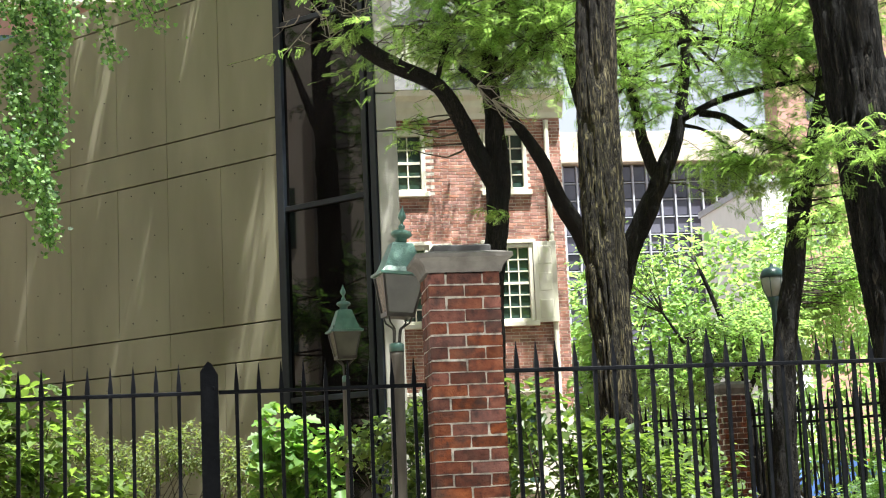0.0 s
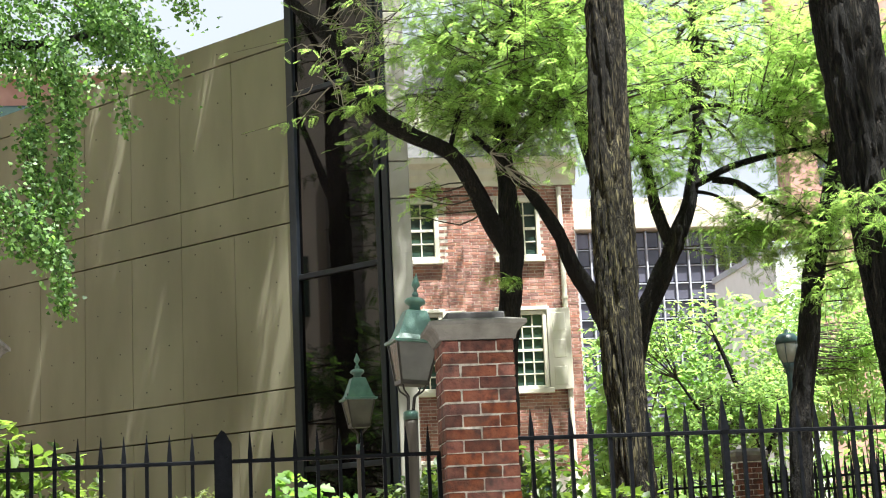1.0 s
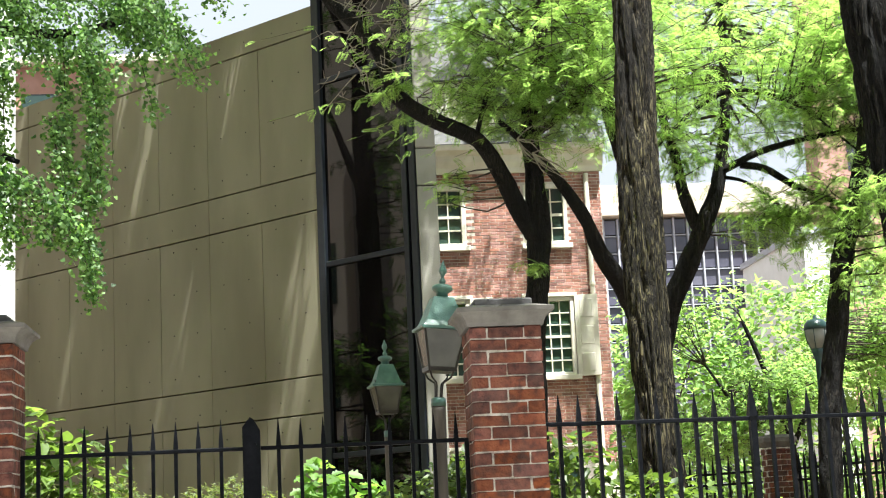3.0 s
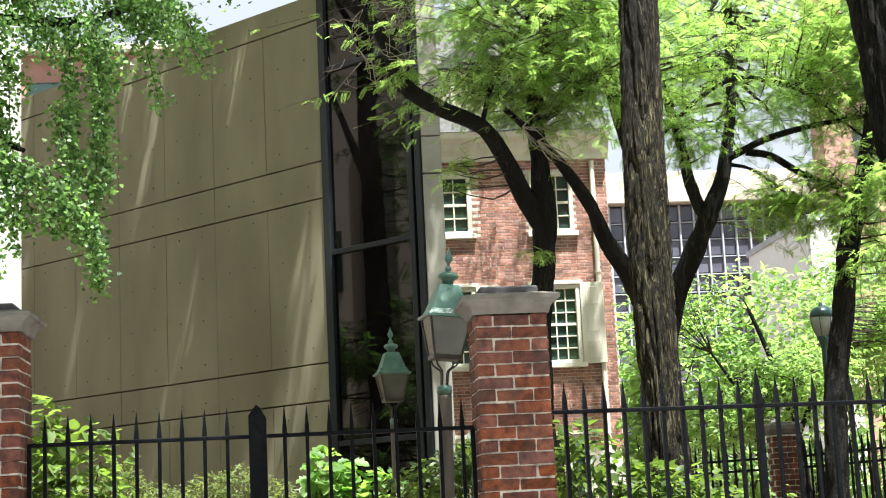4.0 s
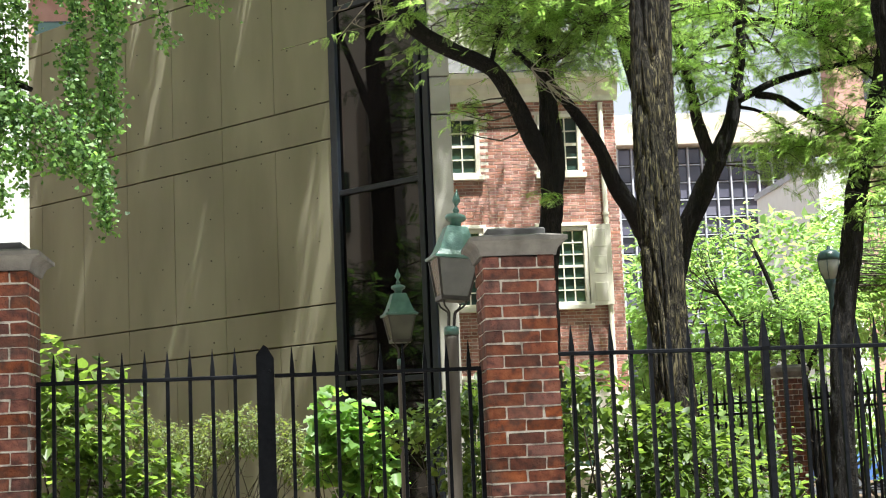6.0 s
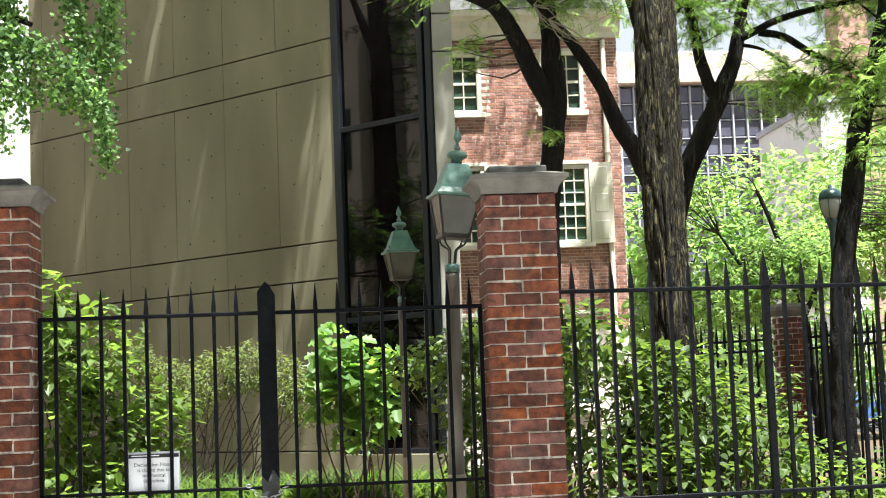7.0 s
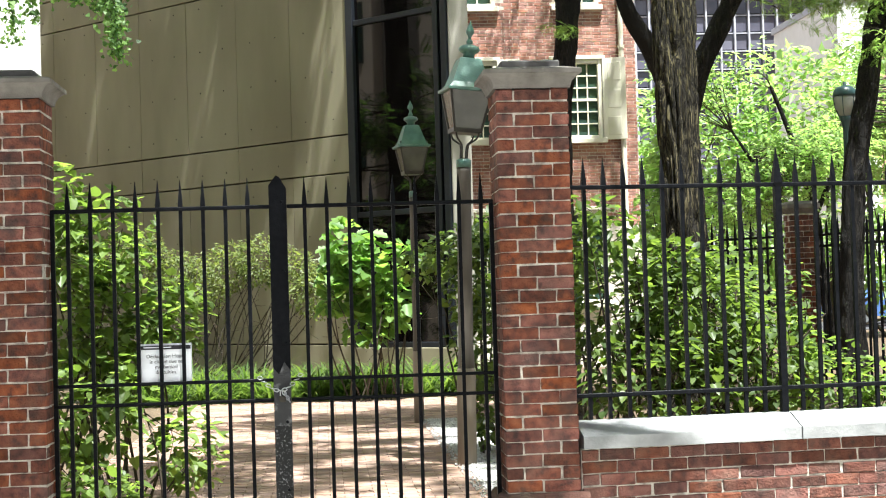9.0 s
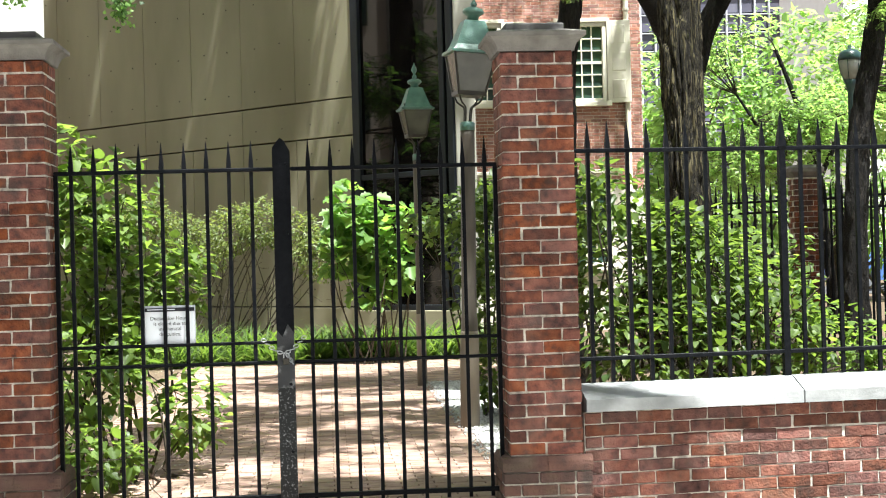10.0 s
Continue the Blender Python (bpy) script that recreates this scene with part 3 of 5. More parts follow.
# ---- concrete building with the glass strip ----
CW = pose(0.495, 26.5, 0, 0, 0, 134.12)
bd = thing("concrete_building", "tan board-formed concrete building with a tall dark glass strip", "building", at=CW)
Z0, ZT, S1 = 0.0, 10.6, 14.0
part("backing", Shape().box((0.02, -0.5, Z0), (S1, -0.16, ZT - 0.02)), M_HOLE, bd)
PW = 1.395
rows = ((10.152, 10.6, 2), (7.632, 10.128, 1), (6.982, 7.608, 2), (4.162, 6.958, 1), (3.522, 4.138, 2), (0.642, 3.498, 1), (0.0, 0.618, 2))
for a, b, k in rows:
    n = int(S1 / (PW * k)) + 1
    for i in range(n):
        lo, hi = i * PW * k - (PW if k == 2 and i else 0), (i + 1) * PW * k - (PW if k == 2 else 0)
        if k == 2:
            lo, hi = max(0.0, (2 * i) * PW), min(S1, (2 * i + 2) * PW)
        hi = min(hi, S1)
        if hi - lo < 0.1:
            continue
        part("panel", Shape().chamfered((lo + 0.004, -0.2, a), (hi - 0.004, random.uniform(-0.003, 0.003), b), 0.006), M_CONCRETE, bd)
# no recess: a small dark disc, the hole's shade painted on
cone = Shape().turned([(0.002, 0.004), (0.0125, 0.0045), (0.015, -0.01)], 0, 0, 8).mesh("tie_hole")
cone.materials.append(M_HOLE)
for a, b, k in rows:
    zs = [a + 0.22] if b - a < 1 else [a + 0.28 + 0.78 * j for j in range(4) if a + 0.28 + 0.78 * j < b - 0.05]
    for i in range(7):
        for fx in (0.36, 1.02):
            for z in zs:
                part("tie_hole", cone, M_HOLE, bd, at=pose(i * PW + fx + random.uniform(-0.02, 0.02), 0.004, z + random.uniform(-0.02, 0.02), -90, 0, 0))
part("parapet", Shape().box((0, -0.5, ZT - 0.02), (S1, -0.02, ZT + 0.02)), M_CONCRETE, bd)
# glass strip
part("jamb", Shape().chamfered((-0.17, -0.3, 0.6), (-0.004, 0.03, 13.0), 0.01), M_STEEL, bd)
part("jamb", Shape().chamfered((-2.27, -0.3, 0.6), (-2.14, 0.05, 13.0), 0.01), M_STEEL, bd)
part("jamb", Shape().chamfered((-2.06, -0.3, 0.6), (-1.95, 0.02, 13.0), 0.01), M_STEEL, bd)
part("jamb_recess", Shape().box((-2.14, -0.3, 0.6), (-2.06, -0.06, 13.0)), M_STEEL, bd)
for z in (0.62, 2.78, 5.99, 9.19, 12.4):
    part("transom", Shape().chamfered((-1.95, -0.2, z - 0.045), (-0.17, 0.015, z + 0.045), 0.008), M_STEEL, bd)
for a, b in ((0.66, 2.74), (2.82, 5.95), (6.03, 9.15), (9.23, 12.36)):
    part("pane", Shape().box((-1.95, -0.06, a), (-0.17, -0.045, b)), M_GLASS, bd, "dark reflecting plate glass")
part("sill", Shape().chamfered((-2.27, -0.3, 0), (0, 0.05, 0.575), 0.01), M_CONCRETE, bd)
part("inner_wall", Shape().box((-2.1, -0.42, 0), (0.0, -0.32, 13.0)), M_STEEL, bd)
part("roof", Shape().box((0.3, -1.2, ZT - 0.3), (S1, -0.5, ZT - 0.05)), M_ROOF, bd)
part("end_wall", Shape().box((S1 - 0.3, -1.2, 0), (S1, -0.5, ZT - 0.3)), M_CONCRETE, bd)
cl = thing("concrete_column", "pale dappled concrete corner column beside the glass", "column", at=pose(2.075, 24.83, 0))
for a, b in ((0.0, 4.13), (4.15, 6.96), (6.98, 7.58), (7.60, 10.13), (10.15, 13.0)):
    part("block", Shape().chamfered((0, 0, a), (0.32, 0.9, b), 0.012), M_COLUMN, cl)

# ---- brick house ----
HY = 29.0
hs = thing("brick_house", "old red brick house with cream sash windows and dormer roof", "house")
HX0, HX1, HT = -1.0, 5.91, 8.13


def pieces(x0, x1, z0, z1, y, holes, ch=0.0625, bl=0.2):
    """Flemish-bond bricks proud of the joints, left out where a window is."""
    s = Shape()
    i = 0
    z = z0
    while z + ch <= z1 + 0.01:
        x, j = x0 - (bl * 0.76 if i % 2 else 0), 0
        while x < x1:
            w = bl if j % 2 == 0 else bl * 0.52
            a, b = max(x, x0), min(x + w, x1)
            x += w
            j += 1
            if b - a < 0.03 or any(a < h[1] and b > h[0] and z < h[3] and z + ch > h[2] for h in holes):
                continue
            d = random.uniform(0.003, 0.006)
            a, b, c, e = a + 0.006, b - 0.006, z + 0.0075, z + ch - 0.0075
            s.add([(a, y - d, c), (b, y - d, c), (b, y - d, e), (a, y - d, e), (a - .003, y, c - .003), (b + .003, y, c - .003), (b + .003, y, e + .003), (a - .003, y, e + .003)],
                  [(0, 1, 2, 3), (4, 5, 1, 0), (5, 6, 2, 1), (6, 7, 3, 2), (7, 4, 0, 3)])
        z += ch
        i += 1
    return s


openings = [(2.42, 3.30, 6.72, 7.86), (4.42, 5.24, 6.72, 7.86), (2.36, 3.30, 4.24, 5.70), (4.34, 5.26, 4.24, 5.70), (2.36, 3.30, 1.2, 2.9), (4.34, 5.26, 1.2, 2.9)]
hw = Shape()
xs = sorted({HX0, HX1} | {o[0] for o in openings} | {o[1] for o in openings})
for a, b in zip(xs[:-1], xs[1:]):
    hol = sorted((o[2], o[3]) for o in openings if o[0] < (a + b) / 2 < o[1])
    z = 0.0
    for c, d in hol + [(HT, HT)]:
        if c > z:
            hw.box((a, HY, z), (b, HY + 0.35, c))
        z = d
part("wall", hw, M_HOUSEMORTAR, hs)
st = part("brick_facing", pieces(1.9, HX1, 2.6, HT, HY, openings), M_HOUSEBRICK, hs, "weathered red facing bricks")
st["kind"] = "stuff"
part("side_wall", Shape().box((HX1 - 0.3, HY + 0.35, 0), (HX1, HY + 9, HT)), M_HOUSEBRICK, hs)
part("back_wall", Shape().box((HX0, HY + 8.7, 0), (HX1 - 0.3, HY + 9, HT)), M_HOUSEBRICK, hs)
co = Shape()
ring = [(HY, 8.10), (HY - 0.05, 8.10), (HY - 0.07, 8.2), (HY - 0.14, 8.3), (HY - 0.16, 8.42), (HY - 0.3, 8.5), (HY - 0.33, 8.6), (HY, 8.62)]
co.rings([[Vector((x, y, z)) for y, z in ring] for x in (HX0 - 0.2, HX1 + 0.06)])
part("cornice", co, M_WHITE, hs, "cream moulded wooden cornice")
rf = Shape()
rf.rings([[Vector((x, y, z)) for y, z in ((HY - 0.3, 8.62), (HY + 4.5, 12.4), (HY + 9.3, 8.62))] for x in (HX0 - 0.1, HX1 + 0.1)])
part("roof", rf, M_ROOF, hs)


def sash(x0, x1, z0, z1, cols, rows, y, parent, sill=True):
    w = part("window", Shape().box((x0, y + 0.18, z0), (x1, y + 0.2, z1)), M_BLIND, parent)
    fr = Shape()
    t = 0.075
    fr.chamfered((x0, y - 0.03, z0), (x0 + t, y + 0.12, z1), 0.008)
    fr.chamfered((x1 - t, y - 0.03, z0), (x1, y + 0.12, z1), 0.008)
    fr.chamfered((x0 + t, y - 0.03, z1 - t), (x1 - t, y + 0.12, z1), 0.008)
    fr.chamfered((x0 + t, y - 0.03, z0), (x1 - t, y + 0.12, z0 + 0.05), 0.008)
    part("frame", fr, M_WHITE, w)
    gx0, gx1, gz0, gz1 = x0 + t, x1 - t, z0 + 0.05, z1 - t
    for i in range(1, cols):
        x = gx0 + (gx1 - gx0) * i / cols
        part("glazing_bar", Shape().box((x - 0.011, y + 0.02, gz0), (x + 0.011, y + 0.05, gz1)), M_WHITE, w)
    for i in range(1, rows):
        z = gz0 + (gz1 - gz0) * i / rows
        k = 0.024 if i == rows // 2 else 0.011
        part("glazing_bar", Shape().box((gx0, y + 0.015, z - k), (gx1, y + 0.055, z + k)), M_WHITE, w)
    part("pane", Shape().box((gx0, y + 0.06, gz0), (gx1, y + 0.066, gz1)), M_PANE, w)
    if sill:
        part("sill", Shape().chamfered((x0 - 0.07, y - 0.1, z0 - 0.1), (x1 + 0.07, y + 0.05, z0 - 0.003), 0.01), M_WHITE, w)
    return w


for x0, x1, z0, z1 in openings[:2]:
    sash(x0, x1, z0, z1, 3, 4, HY, hs)
for x0, x1, z0, z1 in openings[2:]:
    w = sash(x0, x1, z0, z1, 4, 6, HY, hs)
    part("head_trim", Shape().chamfered((x0 - 0.06, HY - 0.06, z1 + 0.003), (x1 + 0.06, HY + 0.02, z1 + 0.07), 0.008), M_WHITE, w)


def shutter(x, z0, z1, w, turn, parent):
    s = part("shutter", Shape().chamfered((0, -0.02, z0), (w, 0.02, z1), 0.004), M_WHITE, parent, "open cream panelled shutter", at=pose(x, HY - 0.04, 0, 0, 0, turn))
    h = (z1 - z0) / 3
    for i in range(3):
        a, b = z0 + i * h + 0.05, z0 + (i + 1) * h - 0.05
        p = Shape()
        p.rings([[Vector((x1, -0.02 - d, z)) for x1, z in ((0.06 + e, a + e), (w - 0.06 - e, a + e), (w - 0.06 - e, b - e), (0.06 + e, b - e))] for d, e in ((0.001, 0), (-0.012, 0.015), (0.006, 0.04))])
        part("raised_panel", p, M_WHITE, s)
    return s


for x, w, t in ((5.27, 0.43, -14), (3.31, 0.43, -8)):
    shutter(x, 4.2, 5.72, w, t, hs)
part("downspout", Shape().tube([(5.63, HY - 0.06, 8.05), (5.63, HY - 0.06, 0.1)], 0.05, 10), M_WHITE, hs, "cream painted rain pipe")
for z in (5.9, 7.2):
    part("pipe_clip", Shape().turned([(0.065, z), (0.065, z + 0.05)], 5.63, HY - 0.06, 10), M_WHITE, hs)
dm = part("dormer", Shape().box((2.9, HY + 0.3, 8.8), (4.0, HY + 3.2, 10.0)), M_WHITE, hs)
dr = Shape()
dr.rings([[Vector((x, y, z)) for x, z in ((2.75, 10.0), (4.15, 10.0), (3.45, 10.6))] for y in (HY + 0.15, HY + 3.5)])
part("dormer_roof", dr, M_ROOF, hs)
sash(3.05, 3.85, 8.95, 9.9, 3, 4, HY + 0.26, hs, False)


# ---- lanterns ----
def lantern(x, y, s, z0, label, lean=0.0, head=0.0, r=0.058):
    """A copper-roofed street lantern on a post; z0: height of the post's top."""
    p = thing("street_lantern", label, "street lamp", "copper garden lanterns", at=pose(x, y, 0, 0, lean, 0))
    pivot = Matrix.Translation((0, 0, z0)) @ pose(0, 0, 0, 0, head, 0) @ Matrix.Translation((0, 0, -z0))
    part("post", Shape().turned([(r * 1.2, 0), (r * 1.17, 0.9), (r * 1.06, 0.93), (r, z0 - 0.1), (r, z0 - 0.06)], 0, 0, 18), M_POST, p, "tapered brown-grey lamp post", True)
    part("post_base", Shape().turned([(r * 1.36, 0), (r * 1.33, 0.76), (r * 1.25, 0.79), (r * 1.15, 0.8)], 0, 0, 18), M_POSTBASE, p, "paler tan post base", True)
    part("socket", Shape().turned([(r * 1.06, z0 - 0.06), (r * 1.06, z0), (r * 0.75, z0 + 0.012), (0.012, z0 + 0.016)], 0, 0, 18), M_COPPER, p, "green copper socket", True)
    zb = z0 + 0.235 * s
    for a in range(4):
        an = a * math.pi / 2 + math.pi / 4 + 0.14
        c, d = math.cos(an), math.sin(an)
        pts = [(0.03, z0 - 0.01), (0.034, z0 + 0.10), (0.05, z0 + 0.135), (0.11, z0 + 0.17), (0.135, z0 + 0.22), (0.15, zb + 0.05), (0.235, zb + 0.34)]
        P, R = bend([(r * c * s, r * d * s, z, 0.008) for r, z in pts], 0.03)
        part("bracket", Shape().tube(P, R, 6), M_BRONZE, p, at=pivot)
    t = 0.14
    rb, rt, h = 0.108 * s, 0.172 * s, 0.325 * s
    part("glass_box", Shape().turned([(rb, zb), (rt, zb + h)], 0, 0, square=True, turn=t), M_LAMPGLASS, p, "dusty clear lantern glass", at=pivot)
    for a in range(4):
        an = a * math.pi / 2 + math.pi / 4 + t
        c, d = math.cos(an) * math.sqrt(2), math.sin(an) * math.sqrt(2)
        part("corner_bar", Shape().tube([(rb * c, rb * d, zb), (rt * c, rt * d, zb + h)], 0.011 * s, 6), M_BRONZE, p, at=pivot)
    part("bottom_frame", Shape().turned([(rb * 0.8, zb - 0.02), (rb + 0.008, zb - 0.018), (rb + 0.012, zb + 0.016), (rb * 0.9, zb + 0.018)], 0, 0, square=True, turn=t), M_BRONZE, p, at=pivot)
    ze = zb + h
    part("eave", Shape().turned([(rt + 0.005, ze - 0.012), (rt + 0.026, ze - 0.008), (rt + 0.028, ze + 0.012), (rt, ze + 0.016)], 0, 0, square=True, turn=t), M_COPPER, p, "green copper eave", at=pivot)
    part("hood", Shape().turned([(rt + 0.012, ze + 0.01), (rt - 0.02, ze + 0.06), (0.085 * s, ze + 0.262 * s), (0.07 * s, ze + 0.268 * s)], 0, 0, square=True, turn=t), M_COPPER, p, "verdigris copper hood", at=pivot)
    zc = ze + 0.265 * s
    pr = [(0.048, 0), (0.048, 0.04), (0.062, 0.05), (0.084, 0.065), (0.088, 0.082), (0.078, 0.1), (0.045, 0.113), (0.02, 0.118), (0.026, 0.13), (0.03, 0.14), (0.02, 0.155), (0.011, 0.17),
          (0.016, 0.19), (0.034, 0.215), (0.033, 0.235), (0.018, 0.27), (0.006, 0.3), (0.001, 0.32)]
    part("finial", Shape().turned([(r * s, zc + z * s) for r, z in pr], 0, 0, 18), M_COPPER, p, "turned green copper finial", True, at=pivot)
    return p


lantern(1.118, 12.75, 1.0, 2.48, "large green copper lantern on a post beside the gate pier", 1.0, 3.6)
lantern(1.0, 17.2, 0.88, 2.53, "smaller-looking green copper lantern on a post in the garden", r=0.04)
# ---- leaf templates: verts and faces, the leaf along +x, its face up ----
def fold(outline, lift=0.12):
    """A leaf from the half outline (x, y), folded along its midrib."""
    v = [(x, y, abs(y) * lift * 3 - x * x * 0.12) for x, y in outline] + [(x, -y, abs(y) * lift * 3 - x * x * 0.12) for x, y in outline[1:-1]]
    n = len(outline)
    m = len(v)
    return v, [tuple(range(n)), tuple([0] + [n - 1] + list(range(m - 1, n - 1, -1)))]


HEART = fold([(0, 0), (-0.06, 0.16), (0.06, 0.36), (0.32, 0.40), (0.66, 0.24), (1, 0)])
FAN = ([(0, 0, 0), (0.7, -0.52, 0.06), (0.92, -0.22, 0.0), (0.86, 0, 0.05), (0.94, 0.2, 0.0), (0.72, 0.5, 0.08)], [(0, 1, 2, 3), (0, 3, 4, 5)])
LOBED = fold([(0, 0), (0.05, 0.2), (0.28, 0.42), (0.36, 0.3), (0.55, 0.5), (0.66, 0.27), (0.86, 0.26), (1.02, 0)])
SMALL = fold([(0, 0), (0.35, 0.26), (1, 0)])
FERN_V, FERN_F = [], []
for i in range(9):
    x = 0.14 + 0.095 * i
    w = 0.235 * (1 - 0.055 * abs(i - 3.5))
    for sgn in (1, -1):
        k = len(FERN_V)
        dz = -0.22 * x * x
        FERN_V += [(x, 0.008 * sgn, dz), (x + 0.05, 0.012 * sgn + 0.5 * w * sgn, dz + 0.012), (x + 0.06, (0.02 + w) * sgn, dz - 0.015), (x - 0.025, 0.55 * w * sgn, dz - 0.004)]
        FERN_F.append((k, k + 1, k + 2, k + 3))
k = len(FERN_V)
FERN_V += [(0, -0.006, 0), (0, 0.006, 0), (1, 0, -0.24)]
FERN_F.append((k, k + 2, k + 1))
FERN = (FERN_V, FERN_F)
rng = np.random.default_rng(7)


def turn_to(d, up, size):
    """3x3 columns: the leaf's length along d, its face towards up."""
    d = np.array(d, float)
    d /= np.linalg.norm(d) + 1e-9
    u = np.array(up, float)
    u = u - d * u.dot(d)
    u /= np.linalg.norm(u) + 1e-9
    s = np.cross(u, d)
    return np.stack([d, s, u], axis=1) * size


class Tree:
    """Trunk and limbs as ridged tubes, boughs and twigs that reach into leafy clouds."""

    def __init__(self, name, label, bark, category="tree", group="garden trees"):
        self.ob = thing(name, label, category, group)
        self.bark, self.limbs, self.wood, self.leaves = bark, [], Shape(), []

    def limb(self, name, pts, n=14, rough=0.09, step=0.08, label=""):
        P, R = bend(pts, step)
        part(name, Shape().tube(P, R, n, rough, len(self.limbs) * 3.7 + pts[0][0]), self.bark, self.ob, label, smooth=True)
        self.limbs += [(p, r) for p, r in zip(P, R)]

    def cloud(self, centre, radii, boughs, twigs, leaves, size, spread=0.35, droop=0.25, fill=1.0):
        c, r = np.array(centre, float), np.array(radii, float)
        L = np.array([tuple(p) for p, _ in self.limbs])
        for _ in range(boughs):
            while True:
                q = rng.uniform(-1, 1, 3)
                if q.dot(q) <= 1:
                    break
            b = c + q * r
            d = np.linalg.norm(L - b, axis=1) + 0.4 * np.maximum(0, L[:, 2] - b[2])
            i = int(np.argmin(d))
            a = L[i]
            mid = (a + b) / 2 + rng.normal(0, 0.08 * np.linalg.norm(b - a) + 0.02, 3)
            rr = min(0.034, self.limbs[i][1] * 0.45, 0.007 + 0.009 * np.linalg.norm(b - a))
            P, R = bend([(*a, rr), (*mid, rr * 0.65), (*b, rr * 0.3)], 0.25)
            self.wood.tube(P, R, 5)
            for _ in range(twigs):
                e = b + rng.normal(0, 1, 3) * spread * np.array([1, 1, 0.6])
                s = a + (b - a) * rng.uniform(0.55, 1.0)
                m = (s + e) / 2 + np.array([0, 0, 0.06])
                if rng.uniform() < 0.4:
                    P, R = bend([(*s, 0.0045), (*m, 0.0035), (*e, 0.002)], 0.2)
                    self.wood.tube(P, R, 4)
                base = (e - s) / (np.linalg.norm(e - s) + 1e-6)
                for j in range(leaves):
                    t = rng.uniform(0.2, 1.05)
                    p = (1 - t) * (1 - t) * s + 2 * t * (1 - t) * m + t * t * e
                    d = base * 0.5 + rng.normal(0, 0.6, 3)
                    d[2] = d[2] * 0.5 - droop
                    up = np.array([0, 0, 1.0]) + rng.normal(0, 0.4, 3)
                    self.leaves.append((p, turn_to(d, up, size * rng.uniform(0.7, 1.25))))

    def finish(self, template, mat, label=""):
        if self.wood.v:
            part("branchwork", self.wood, M_TWIG, self.ob)["kind"] = "stuff"
        if self.leaves:
            scatter("crown", template, self.leaves, mat, self.ob, label)["kind"] = "stuff"
        return self.ob


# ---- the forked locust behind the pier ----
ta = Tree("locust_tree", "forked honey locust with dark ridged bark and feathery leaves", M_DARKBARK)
ta.limb("trunk", [(2.42, 16, -0.1, 0.172), (2.42, 16, 1.8, 0.146), (2.46, 16, 3.2, 0.125), (2.56, 16, 4.05, 0.120), (2.585, 16, 4.55, 0.129), (2.57, 16, 5.0, 0.099), (2.555, 16.05, 5.6, 0.090), (2.63, 16.1, 6.15, 0.086), (2.8, 16.2, 6.9, 0.073), (3.0, 16.3, 8.2, 0.052), (3.1, 16.4, 9.5, 0.026)], 28, 0.12, 0.05)
ta.limb("limb", [(2.55, 15.98, 4.4, 0.103), (2.36, 15.92, 4.72, 0.099), (2.18, 15.85, 5.1, 0.090), (1.94, 15.8, 5.42, 0.086), (1.55, 15.75, 5.6, 0.088), (1.25, 15.7, 5.76, 0.086), (1.09, 15.7, 5.95, 0.084), (0.99, 15.7, 6.32, 0.080), (0.76, 15.7, 6.63, 0.072), (0.48, 15.7, 6.9, 0.06), (0.1, 15.7, 7.4, 0.03)], 20, 0.12, 0.05)
ta.limb("limb", [(2.6, 16.05, 5.5, 0.043), (2.95, 16.0, 5.75, 0.034), (3.3, 15.9, 6.0, 0.026)], 8, 0.1)
ta.limb("limb", [(1.95, 15.8, 5.42, 0.026), (2.1, 15.7, 5.9, 0.026), (2.4, 15.6, 6.4, 0.022), (2.65, 15.5, 6.8, 0.017)], 8, 0.1)
ta.cloud((2.6, 16, 6.85), (1.25, 1.9, 1.3), 100, 6, 8, 0.14, 0.62)
ta.cloud((1.85, 15.6, 6.35), (0.35, 0.5, 0.5), 12, 5, 18, 0.088, 0.22)
ta.cloud((2.75, 15.8, 5.75), (0.65, 0.6, 0.45), 40, 5, 8, 0.135, 0.4)
ta.cloud((2.2, 15.9, 5.95), (0.75, 0.6, 0.35), 30, 5, 8, 0.135, 0.4)
ta.cloud((1.2, 15.7, 5.95), (0.2, 0.3, 0.12), 4, 3, 8, 0.16, 0.12)
ta.cloud((1.66, 15.7, 4.85), (0.1, 0.1, 0.4), 6, 3, 12, 0.085, 0.12)
ta.cloud((2.5, 15.8, 4.05), (0.12, 0.1, 0.12), 2, 3, 6, 0.14, 0.1)
ta.cloud((3.15, 15.9, 6.7), (0.6, 1.2, 1.1), 40, 6, 8, 0.14, 0.52)
ta.finish(FERN, M_LOCUST, "feathery yellow-green leaves")
# bare twigs over the glass
dt = Shape()
for _ in range(46):
    s = np.array([rng.uniform(0.5, 1.3), 15.6, rng.uniform(6.0, 7.4)])
    e = s + np.array([rng.uniform(-0.5, 0.45), rng.uniform(-0.3, 0.3), rng.uniform(-0.45, 0.15)])
    P, R = bend([(*s, 0.007), (*((s + e) / 2 + rng.normal(0, 0.06, 3)), 0.005), (*e, 0.002)], 0.08)
    dt.tube(P, R, 4)
    for _ in range(2):
        a = s + (e - s) * rng.uniform(0.3, 0.9)
        b = a + rng.normal(0, 0.13, 3)
        dt.tube([a, (a + b) / 2 + rng.normal(0, 0.02, 3), b], [0.004, 0.003, 0.0015], 4)
